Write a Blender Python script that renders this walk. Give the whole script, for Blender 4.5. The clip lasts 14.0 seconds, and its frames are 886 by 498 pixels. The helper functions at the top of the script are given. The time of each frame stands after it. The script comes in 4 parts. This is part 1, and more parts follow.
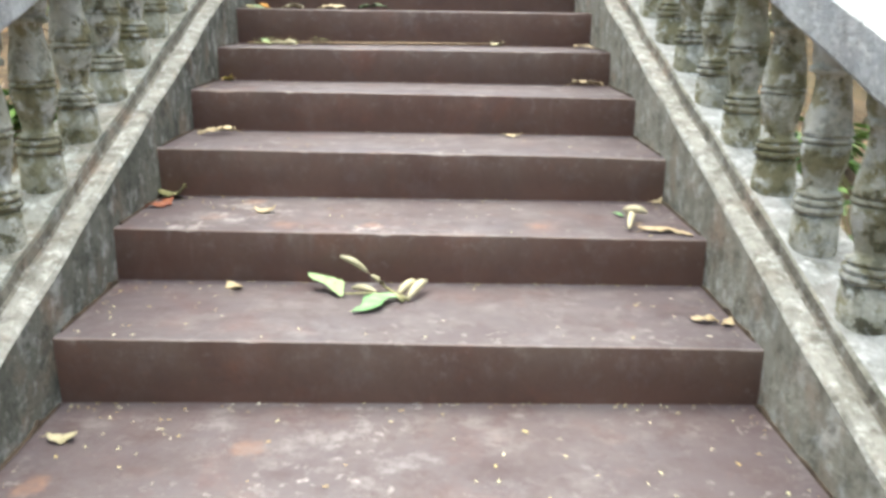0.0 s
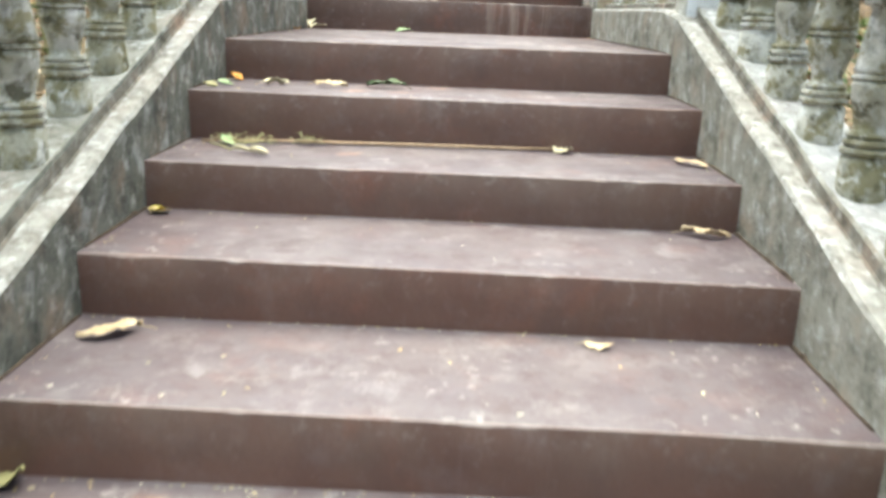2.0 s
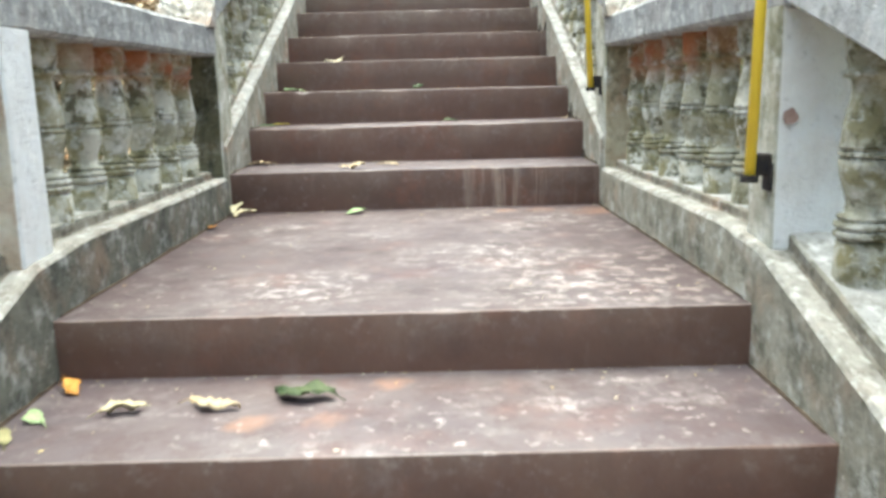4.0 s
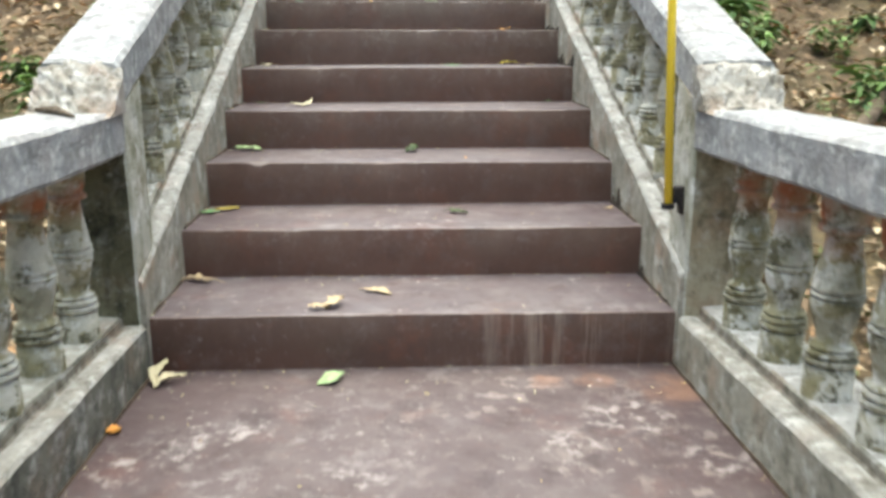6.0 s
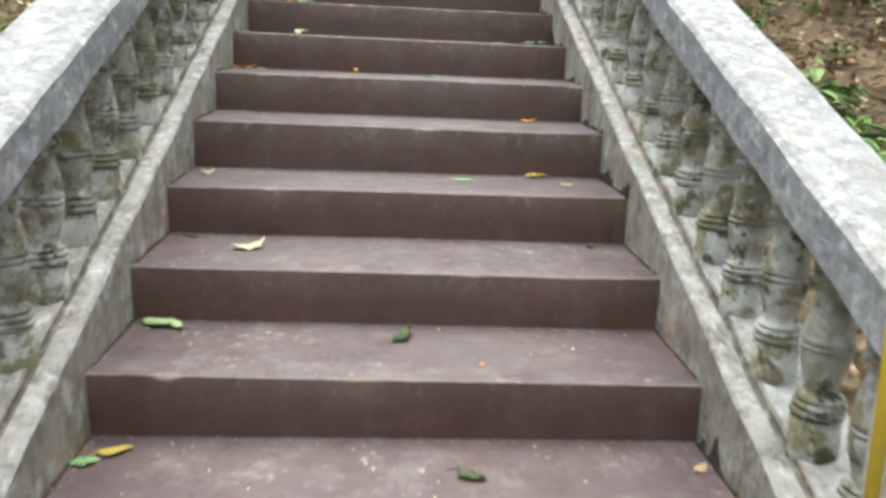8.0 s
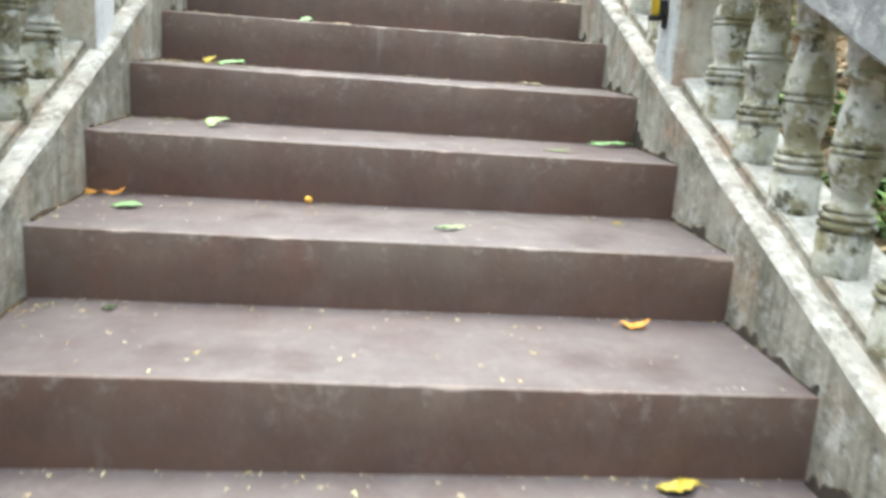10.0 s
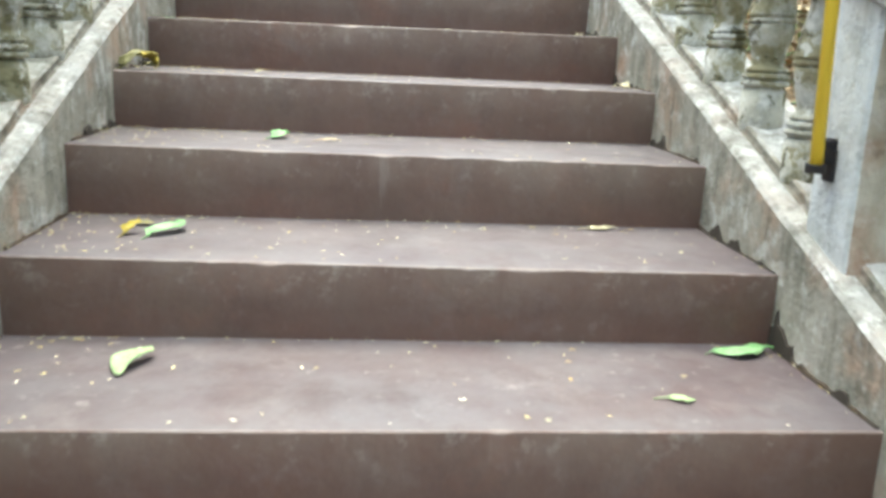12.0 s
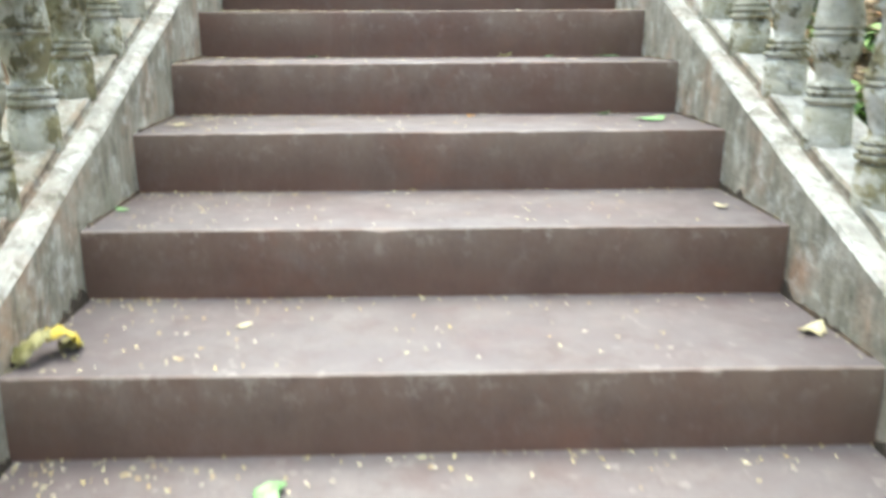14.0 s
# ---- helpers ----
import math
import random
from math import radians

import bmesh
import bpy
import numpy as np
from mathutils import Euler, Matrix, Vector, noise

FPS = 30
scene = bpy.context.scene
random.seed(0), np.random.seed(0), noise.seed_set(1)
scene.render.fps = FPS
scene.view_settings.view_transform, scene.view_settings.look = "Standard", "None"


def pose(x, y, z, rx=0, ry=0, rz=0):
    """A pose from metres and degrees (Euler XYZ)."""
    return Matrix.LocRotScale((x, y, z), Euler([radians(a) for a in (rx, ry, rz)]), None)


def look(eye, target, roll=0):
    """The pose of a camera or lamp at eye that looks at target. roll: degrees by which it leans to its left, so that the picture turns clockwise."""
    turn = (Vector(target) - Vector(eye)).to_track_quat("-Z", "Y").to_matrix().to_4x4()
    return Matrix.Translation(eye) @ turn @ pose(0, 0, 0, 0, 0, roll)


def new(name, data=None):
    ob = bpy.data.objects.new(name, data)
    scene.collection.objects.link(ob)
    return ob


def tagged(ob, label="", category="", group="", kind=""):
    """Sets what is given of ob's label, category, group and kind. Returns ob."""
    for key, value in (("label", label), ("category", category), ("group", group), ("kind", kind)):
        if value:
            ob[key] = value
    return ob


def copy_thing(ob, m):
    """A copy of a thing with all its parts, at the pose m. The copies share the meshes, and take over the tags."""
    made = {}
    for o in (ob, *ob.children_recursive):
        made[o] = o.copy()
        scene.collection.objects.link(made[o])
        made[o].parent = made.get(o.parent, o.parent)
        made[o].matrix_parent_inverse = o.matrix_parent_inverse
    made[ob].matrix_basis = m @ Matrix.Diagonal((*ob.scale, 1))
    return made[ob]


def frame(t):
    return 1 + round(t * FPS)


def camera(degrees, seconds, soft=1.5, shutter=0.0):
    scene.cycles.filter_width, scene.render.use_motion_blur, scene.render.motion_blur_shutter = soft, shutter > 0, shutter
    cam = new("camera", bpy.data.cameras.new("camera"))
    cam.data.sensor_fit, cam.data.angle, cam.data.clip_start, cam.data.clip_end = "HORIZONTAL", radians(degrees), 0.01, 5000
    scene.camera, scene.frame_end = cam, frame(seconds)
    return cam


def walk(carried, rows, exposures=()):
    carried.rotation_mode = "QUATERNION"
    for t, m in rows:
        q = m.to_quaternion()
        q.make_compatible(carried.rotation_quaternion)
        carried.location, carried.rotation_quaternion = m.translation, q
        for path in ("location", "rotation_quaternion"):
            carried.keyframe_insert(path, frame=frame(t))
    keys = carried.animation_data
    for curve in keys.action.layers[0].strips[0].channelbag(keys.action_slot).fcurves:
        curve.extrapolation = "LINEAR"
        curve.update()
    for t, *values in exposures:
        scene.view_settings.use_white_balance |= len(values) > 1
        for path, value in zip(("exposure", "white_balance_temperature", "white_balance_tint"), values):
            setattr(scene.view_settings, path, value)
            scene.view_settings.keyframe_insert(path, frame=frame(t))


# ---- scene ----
# ---- camera ----
cam = camera(54.94, 14.0, soft=3.3, shutter=0.4)
PATH = [
    (0, (0.011, -2.011, 0.834), (0.072, -0.088, 0.288), 0.6),
    (0.5, (0.005, -1.787, 0.832), (0.011, 0.149, 0.329), 1.0),
    (1, (-0.037, -1.348, 0.938), (-0.007, 0.595, 0.464), 0.2),
    (1.5, (-0.026, -0.953, 0.987), (0.062, 0.981, 0.485), 3.6),
    (2, (0.006, -0.539, 1.117), (0.009, 1.386, 0.576), 2.1),
    (2.5, (-0.006, -0.187, 1.273), (0.049, 1.746, 0.763), 1.2),
    (3, (0.039, 0.165, 1.358), (0.072, 2.106, 0.876), 1.1),
    (3.5, (0.091, 0.493, 1.481), (0.053, 2.452, 1.082), -0.3),
    (3.7, (0.104, 0.644, 1.506), (0.101, 2.609, 1.133), -1.4),
    (5.8, (-0.039, 2.028, 1.992), (0.09, 3.97, 1.533), 0.9),
    (6, (-0.034, 2.191, 2.061), (0.056, 4.128, 1.575), -0.1),
    (6.5, (-0.032, 2.546, 2.133), (0.022, 4.494, 1.679), 0.9),
    (7, (-0.058, 2.852, 2.252), (0.117, 4.767, 1.704), 2.3),
    (7.5, (-0.07, 3.209, 2.352), (0.087, 5.139, 1.853), 3.1),
    (7.7, (-0.047, 3.345, 2.415), (0.081, 5.278, 1.92), 2.4),
    (9.8, (-0.073, 5.51, 2.674), (0.115, 7.451, 2.227), 2.7),
    (10, (-0.086, 5.676, 2.733), (0.112, 7.614, 2.28), 3.8),
    (10.5, (-0.037, 6.063, 2.842), (0.085, 8.002, 2.368), -0.2),
    (11, (-0.045, 6.336, 2.928), (0.044, 8.286, 2.493), 1.1),
    (11.5, (-0.074, 6.598, 3.07), (0.069, 8.54, 2.613), 2.4),
    (12, (-0.101, 6.818, 3.104), (0.097, 8.753, 2.638), 2.4),
    (12.5, (-0.077, 7.146, 3.277), (0.101, 9.063, 2.735), 3.6),
    (13, (-0.062, 7.476, 3.346), (0.084, 9.403, 2.832), -0.5),
    (13.5, (-0.091, 7.748, 3.45), (0.097, 9.672, 2.939), 1.3),
    (14, (-0.101, 8.059, 3.645), (-0.003, 9.99, 3.133), 0.1),
]
walk(cam, [(t, look(eye, target, roll)) for t, eye, target, roll in PATH], exposures=[(0.0, 2.47, 6580, -1), (2.5, 2.84, 6600, -4), (3.5, 2.78, 6580, -5), (6.0, 2.29, 6680, -1), (7.0, 2.25, 6680, -1), (7.5, 2.05, 6670, 0), (10.0, 2.71, 6620, -3), (10.5, 2.69, 6620, -4), (11.0, 2.61, 6600, -3), (12.5, 2.71, 6500, -6),
                  (13.0, 2.77, 6400, -7), (14.0, 2.79, 6560, -5)])

# ---- light ----
world = bpy.data.worlds.new("sky")
scene.world = world
world.use_nodes = True
wn, wl = world.node_tree.nodes, world.node_tree.links
sky = wn.new("ShaderNodeTexSky")
sky.sky_type, sky.sun_disc = "NISHITA", False
sky.sun_elevation, sky.sun_rotation = radians(78), radians(-3)
sky.air_density, sky.dust_density = 0.8, 5.0
wn["Background"].inputs["Strength"].default_value = 0.085
wl.new(sky.outputs[0], wn["Background"].inputs["Color"])
lamp = bpy.data.lights.new("sun", "SUN")
lamp.energy, lamp.angle, lamp.color = 1.1, radians(70), (0.97, 0.985, 1.0)
sun = new("sun", lamp)
sun.matrix_world = look((-0.7, 3.2, 15.0), (0, 4.0, 1.0))

# ---- materials ----


class Mat:
    """A node material put together from noises that follow the place in metres."""

    def __init__(self, name, rough=0.8, spec=0.3, metal=0.0):
        self.m = bpy.data.materials.new(name)
        self.m.use_nodes = True
        self.t = self.m.node_tree
        self.b = self.t.nodes["Principled BSDF"]
        self.b.inputs["Roughness"].default_value = rough
        self.b.inputs["Specular IOR Level"].default_value = spec
        self.b.inputs["Metallic"].default_value = metal
        self.pos = self.t.nodes.new("ShaderNodeNewGeometry").outputs["Position"]

    def node(self, kind, **props):
        n = self.t.nodes.new(kind)
        for key, value in props.items():
            n.inputs[key].default_value = value
        return n

    def link(self, a, b):
        self.t.links.new(a, b)

    def noise(self, scale, lo, hi, detail=6, rough=0.6, stretch=(1, 1, 1), shift=0.0):
        mp = self.node("ShaderNodeMapping")
        mp.inputs["Scale"].default_value = stretch
        mp.inputs["Location"].default_value = (shift, shift * 0.7, shift * 1.3)
        self.link(self.pos, mp.inputs[0])
        n = self.node("ShaderNodeTexNoise", Scale=scale, Detail=detail, Roughness=rough)
        self.link(mp.outputs[0], n.inputs["Vector"])
        r = self.node("ShaderNodeMapRange")
        r.inputs["From Min"].default_value, r.inputs["From Max"].default_value = lo, hi
        self.link(n.outputs[0], r.inputs[0])
        return r.outputs[0]

    def band(self, axis, lo, hi):
        sep = self.node("ShaderNodeSeparateXYZ")
        self.link(self.pos, sep.inputs[0])
        r = self.node("ShaderNodeMapRange")
        r.inputs["From Min"].default_value, r.inputs["From Max"].default_value = lo, hi
        self.link(sep.outputs[axis], r.inputs[0])
        return r.outputs[0]

    def times(self, *socks):
        out = socks[0]
        for s in socks[1:]:
            n = self.t.nodes.new("ShaderNodeMath")
            n.operation = "MULTIPLY"
            self.link(out, n.inputs[0])
            if isinstance(s, float):
                n.inputs[1].default_value = s
            else:
                self.link(s, n.inputs[1])
            out = n.outputs[0]
        return out

    def mix(self, fac, a, b):
        n = self.t.nodes.new("ShaderNodeMix")
        n.data_type = "RGBA"
        self.link(fac, n.inputs[0])
        for sock, v in ((n.inputs[6], a), (n.inputs[7], b)):
            if isinstance(v, tuple):
                sock.default_value = (*v, 1)
            else:
                self.link(v, sock)
        return n.outputs[2]

    def bump(self, *layers):
        out = None
        for height, dist in layers:
            n = self.node("ShaderNodeBump", Strength=1.0, Distance=dist)
            self.link(height, n.inputs["Height"])
            if out:
                self.link(out, n.inputs["Normal"])
            out = n.outputs[0]
        self.link(out, self.b.inputs["Normal"])

    def colour(self, c):
        if isinstance(c, tuple):
            self.b.inputs["Base Color"].default_value = (*c, 1)
        else:
            self.link(c, self.b.inputs["Base Color"])
        return self.m


RUST_SPOTS = ((-0.376, -0.237, 0.05), (-0.796, -0.389, 0.04), (-0.556, 0.90, 0.055), (-0.40, 0.585, 0.06), (0.40, 0.62, 0.045), (-0.65, 0.68, 0.05), (-0.14, 0.60, 0.045),
              (-0.31, 2.26, 0.05), (-0.17, 2.67, 0.05), (-0.03, 2.90, 0.06), (-0.34, 2.66, 0.06), (0.80, 4.66, 0.14), (0.59, 4.74, 0.08), (0.42, 4.74, 0.07))
WHITE_SPOTS = ((-0.70, 0.57, 0.10), (-0.15, 0.53, 0.10), (-0.55, 0.75, 0.20), (-0.62, 0.88, 0.12), (0.38, 2.72, 0.12), (0.53, 2.89, 0.07), (-0.62, 4.34, 0.16), (-0.78, 4.22, 0.10),
               (-0.48, 4.42, 0.09), (0.62, 4.48, 0.18), (0.42, 4.28, 0.12), (0.80, 4.20, 0.12), (-0.03, 4.24, 0.06), (-0.17, 4.12, 0.12), (0.25, 3.7, 0.35), (-0.3, 3.3, 0.3), (0.5, 3.2, 0.3))
DARK_SPOTS = ((0.17, 4.25, 0.09), (0.37, 4.59, 0.10), (-0.5, 4.3, 0.10), (0.27, 4.5, 0.07), (-0.2, 3.9, 0.14), (0.05, 2.66, 0.06), (0.75, 4.40, 0.07),
              (-0.46, 7.36, 0.08), (-0.33, 7.38, 0.09), (-0.19, 7.35, 0.08), (0.42, 7.40, 0.09), (0.55, 7.36, 0.10), (0.50, 7.83, 0.08), (-0.31, 8.35, 0.08), (-0.17, 8.33, 0.08),
              (-0.04, 8.34, 0.07), (0.55, 7.89, 0.10), (-0.37, 7.97, 0.09), (-0.13, 7.97, 0.08))


def maroon_paint(name, low, high, film, worn, patch=0.12, drips=0.0, ruddy=0.5, path=0.0, spots=False, fleck=0.3, mottle=0.4, top_pale=0.0):
    """Old red-brown floor paint on concrete; worn: amount of grey film, patch: bare pale blotches, path: rubbing along the middle."""
    a = Mat(name, 0.5, 0.42)
    rough = a.node("ShaderNodeMapRange")
    rough.inputs["To Min"].default_value, rough.inputs["To Max"].default_value = 0.42, 0.70
    a.link(a.noise(4, 0.3, 0.7, 6, shift=61.0), rough.inputs[0])
    a.link(rough.outputs[0], a.b.inputs["Roughness"])
    rnd = a.t.nodes.new("ShaderNodeObjectInfo").outputs["Random"]
    c = a.mix(a.noise(2.6, 0.3, 0.7), low, high)
    c = a.mix(a.times(rnd, 0.30), c, film)
    c = a.mix(a.times(a.noise(1.3, 0.36, 0.62, 5, shift=7.0), 0.5 * worn), c, film)
    c = a.mix(a.times(a.noise(4.2, 0.40, 0.64, 9, 0.72), worn), c, film)
    if path:
        side = a.t.nodes.new("ShaderNodeMath")
        side.operation = "ABSOLUTE"
        sep = a.node("ShaderNodeSeparateXYZ")
        a.link(a.pos, sep.inputs[0])
        a.link(sep.outputs[0], side.inputs[0])
        r = a.node("ShaderNodeMapRange")
        r.inputs["From Min"].default_value, r.inputs["From Max"].default_value = 0.85, 0.35
        a.link(side.outputs[0], r.inputs[0])
        c = a.mix(a.times(r.outputs[0], a.noise(5, 0.3, 0.65, 8, 0.7, shift=36.0), path), c, (0.175, 0.150, 0.140))
    c = a.mix(a.times(a.noise(3.3, 0.54, 0.72, 7, 0.7, shift=3.0), ruddy), c, (0.20, 0.072, 0.042))
    c = a.mix(a.times(a.noise(14, 0.60, 0.72, 8, 0.75, shift=73.0), ruddy, 0.6), c, (0.24, 0.10, 0.06))
    c = a.mix(a.times(a.noise(5, 0.56, 0.72, 7, 0.7, shift=44.0), 0.5), c, (0.060, 0.036, 0.032))
    c = a.mix(a.times(a.noise(11, 0.50, 0.64, 9, 0.74, shift=91.0), mottle, 0.75), c, (0.066, 0.040, 0.038))
    c = a.mix(a.times(a.noise(8, 0.52, 0.68, 9, 0.76, shift=97.0), mottle, 0.7), c, (0.200, 0.176, 0.172))
    c = a.mix(a.times(a.noise(10, 0.53, 0.64, 9, 0.72, shift=11.0), a.noise(1.7, 0.46, 0.64, 4, shift=52.0), patch), c, (0.46, 0.43, 0.425))
    c = a.mix(a.times(a.noise(26, 0.60, 0.70, 5, shift=12.0), a.noise(2.2, 0.42, 0.62, 4, shift=18.0), min(fleck, 0.65)), c, (0.44, 0.40, 0.38))
    if fleck > 0.9:
        c = a.mix(a.times(a.noise(17, 0.535, 0.62, 4, 0.6, shift=82.0), a.band(0, -0.2, 0.3), a.noise(2.0, 0.42, 0.6, 4, shift=84.0), 0.55), c, (0.32, 0.27, 0.245))
        c = a.mix(a.times(a.noise(7, 0.54, 0.66, 7, 0.7, shift=88.0), 0.7), c, (0.042, 0.028, 0.028))
    if spots:
        warp = a.node("ShaderNodeTexNoise", Scale=13.0, Detail=5.0, Roughness=0.65)
        a.link(a.pos, warp.inputs["Vector"])
        wide = a.t.nodes.new("ShaderNodeVectorMath")
        wide.operation = "MULTIPLY_ADD"
        a.link(warp.outputs["Color"], wide.inputs[0])
        wide.inputs[1].default_value = (0.13, 0.13, 0.0)
        a.link(a.pos, wide.inputs[2])
        flat = a.t.nodes.new("ShaderNodeVectorMath")
        flat.operation = "MULTIPLY"
        a.link(wide.outputs[0], flat.inputs[0])
        flat.inputs[1].default_value = (1, 1, 0)

        def blot(col, places, amount, grain):
            out = col[0]
            total = None
            for x, y, size in places:
                d = a.t.nodes.new("ShaderNodeVectorMath")
                d.operation = "DISTANCE"
                a.link(flat.outputs[0], d.inputs[0])
                d.inputs[1].default_value = (x + 0.065, y + 0.065, 0)
                r = a.node("ShaderNodeMapRange")
                r.inputs["From Min"].default_value, r.inputs["From Max"].default_value = size, size * 0.45
                a.link(d.outputs["Value"], r.inputs[0])
                if total is None:
                    total = r.outputs[0]
                else:
                    m = a.t.nodes.new("ShaderNodeMath")
                    m.operation = "MAXIMUM"
                    a.link(total, m.inputs[0])
                    a.link(r.outputs[0], m.inputs[1])
                    total = m.outputs[0]
            return a.mix(a.times(total, grain, amount), out, col[1])

        c = blot((c, (0.055, 0.036, 0.036)), DARK_SPOTS, 0.6, a.noise(12, 0.3, 0.6, 6, shift=14.0))
        c = blot((c, (0.46, 0.42, 0.40)), WHITE_SPOTS, 0.5, a.noise(19, 0.51, 0.63, 7, 0.66, shift=19.0))
        c = blot((c, (0.33, 0.17, 0.10)), RUST_SPOTS, 0.4, a.noise(9, 0.30, 0.55, 6, shift=25.0))
    if drips:
        c = a.mix(a.times(a.noise(7, 0.5, 0.75, 6, stretch=(1.5, 1, 0.5), shift=2.0), 0.3), c, (0.055, 0.030, 0.024))
        c = a.mix(a.times(a.noise(5, 0.56, 0.8, 7, 0.7, stretch=(2, 1, 0.5), shift=27.0), 0.25), c, (0.22, 0.175, 0.155))
    if drips > 0.5:
        c = a.mix(a.times(a.noise(6, 0.50, 0.68, 7, stretch=(3.6, 0.5, 0.25), shift=33.0), a.band(0, -0.05, 0.4), drips), c, (0.32, 0.255, 0.21))
    if top_pale:
        # Paler towards the riser's top edge, redder towards its foot, broken by noise.
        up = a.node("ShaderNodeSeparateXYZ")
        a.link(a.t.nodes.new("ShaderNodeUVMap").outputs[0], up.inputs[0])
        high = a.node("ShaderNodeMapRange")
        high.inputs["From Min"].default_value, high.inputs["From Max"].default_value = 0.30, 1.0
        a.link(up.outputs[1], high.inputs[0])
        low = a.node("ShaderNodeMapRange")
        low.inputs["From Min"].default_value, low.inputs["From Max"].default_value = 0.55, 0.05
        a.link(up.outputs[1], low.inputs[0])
        c = a.mix(a.times(high.outputs[0], a.noise(2.4, 0.42, 0.66, 8, 0.68, stretch=(1.2, 1, 0.8), shift=57.0), top_pale), c, (0.190, 0.155, 0.126))
        c = a.mix(a.times(high.outputs[0], high.outputs[0], a.noise(22, 0.55, 0.68, 6, 0.7, shift=63.0), top_pale), c, (0.30, 0.26, 0.23))
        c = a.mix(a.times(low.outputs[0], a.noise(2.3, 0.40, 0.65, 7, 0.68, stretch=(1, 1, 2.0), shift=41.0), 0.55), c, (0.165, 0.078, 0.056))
        c = a.mix(a.times(a.noise(9, 0.66, 0.74, 5, 0.6, stretch=(1.5, 1, 0.3), shift=67.0), top_pale, 0.4), c, (0.26, 0.225, 0.20))
    a.bump((a.noise(5, 0.2, 0.8, 4), 0.003), (a.noise(70, 0.2, 0.8, 4), 0.0005))
    return a.colour(c)


def plain(name, a_col, b_col, rough, spec, scale, metal=0.0, bump=0.0):
    a = Mat(name, rough, spec, metal)
    if bump:
        a.bump((a.noise(scale * 3, 0.2, 0.8), bump))
    return a.colour(a.mix(a.noise(scale, 0.35, 0.65), a_col, b_col))


def concrete(name, base, light, dark, mould, white, warm=0.3, streak=0.5, warm_from=0.5, fine=1.0):
    """Weathered plaster: light and dark blotches, black mould, white lichen, rusty stains, run marks."""
    a = Mat(name, 0.88, 0.2)
    c = a.mix(a.noise(3.1 * fine, 0.32, 0.68), base, light)
    c = a.mix(a.times(a.noise(5.5, warm_from, warm_from + 0.2, 6, shift=4.0), warm), c, (0.40, 0.23, 0.15))
    c = a.mix(a.times(a.noise(7.5 * fine, 0.48, 0.66, 8, 0.7, shift=9.0), mould), c, dark)
    c = a.mix(a.times(a.noise(9, 0.5, 0.75, 6, stretch=(2.5, 2.5, 0.3), shift=13.0), streak), c, dark)
    c = a.mix(a.times(a.noise(11 * fine, 0.52, 0.64, 9, 0.72, shift=17.0), white), c, (0.72, 0.72, 0.70))
    c = a.mix(a.times(a.noise(34, 0.60, 0.70, 5, shift=23.0), 0.3), c, (0.66, 0.65, 0.60))
    c = a.mix(a.times(a.noise(19 * fine, 0.54, 0.64, 8, 0.75, shift=37.0), mould, 0.65), c, dark)
    c = a.mix(a.times(a.noise(30 * fine, 0.60, 0.72, 4, shift=31.0), 0.35), c, (0.07, 0.065, 0.05))
    a.bump((a.noise(9, 0.2, 0.8, 8, 0.7), 0.010), (a.noise(90, 0.2, 0.8, 5), 0.0025))
    return a.colour(c)


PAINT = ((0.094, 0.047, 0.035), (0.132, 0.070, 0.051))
M_RISER = maroon_paint("maroon_paint_of_risers", (0.090, 0.046, 0.035), (0.120, 0.065, 0.049), (0.138, 0.103, 0.081), 0.4, 0.05, 0.25, 0.3, fleck=0.1, mottle=0.25, top_pale=0.6)
M_RISER_LOW = maroon_paint("maroon_paint_of_lower_risers", (0.088, 0.042, 0.031), (0.117, 0.058, 0.042), (0.116, 0.080, 0.062), 0.35, 0.06, 0.3, 0.4, fleck=0.15, mottle=0.3, top_pale=0.35)
M_DRIP = maroon_paint("maroon_paint_with_run_marks", (0.070, 0.034, 0.025), (0.100, 0.052, 0.038), (0.10, 0.068, 0.054), 0.15, 0.1, 0.7, 0.6, top_pale=0.2)
# Rubbed paint; its cool grey also holds the sky's bluish light on treads.
RUBBED_SKY_TINTED = ((0.071, 0.048, 0.051), (0.093, 0.070, 0.075))
M_TREAD = maroon_paint("maroon_paint_walked_on_sky_tinted", (0.067, 0.042, 0.044), (0.088, 0.062, 0.067), (0.104, 0.089, 0.097), 0.6, 0.25, 0.0, 0.25, 0.4, True, 0.7, 0.8)
M_TREAD_UP = maroon_paint("maroon_paint_walked_grey_sky_tinted", *RUBBED_SKY_TINTED, (0.116, 0.105, 0.112), 0.8, 0.08, 0.0, 0.10, 0.25, True, mottle=0.45)
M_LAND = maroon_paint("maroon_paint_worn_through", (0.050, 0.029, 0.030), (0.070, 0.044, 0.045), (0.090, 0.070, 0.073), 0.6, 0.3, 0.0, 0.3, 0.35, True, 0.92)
M_EDGE = maroon_paint("rubbed_step_edge", *PAINT, (0.24, 0.21, 0.195), 0.85, 0.25, 0.0, 0.3)
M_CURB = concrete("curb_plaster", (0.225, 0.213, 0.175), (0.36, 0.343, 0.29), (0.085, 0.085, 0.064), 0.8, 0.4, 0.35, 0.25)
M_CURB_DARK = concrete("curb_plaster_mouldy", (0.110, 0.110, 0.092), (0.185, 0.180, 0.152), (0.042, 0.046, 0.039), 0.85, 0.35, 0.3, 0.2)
M_CURB_UP = concrete("curb_plaster_warm", (0.27, 0.25, 0.205), (0.40, 0.375, 0.325), (0.12, 0.118, 0.092), 0.7, 0.45, 0.6, 0.8)
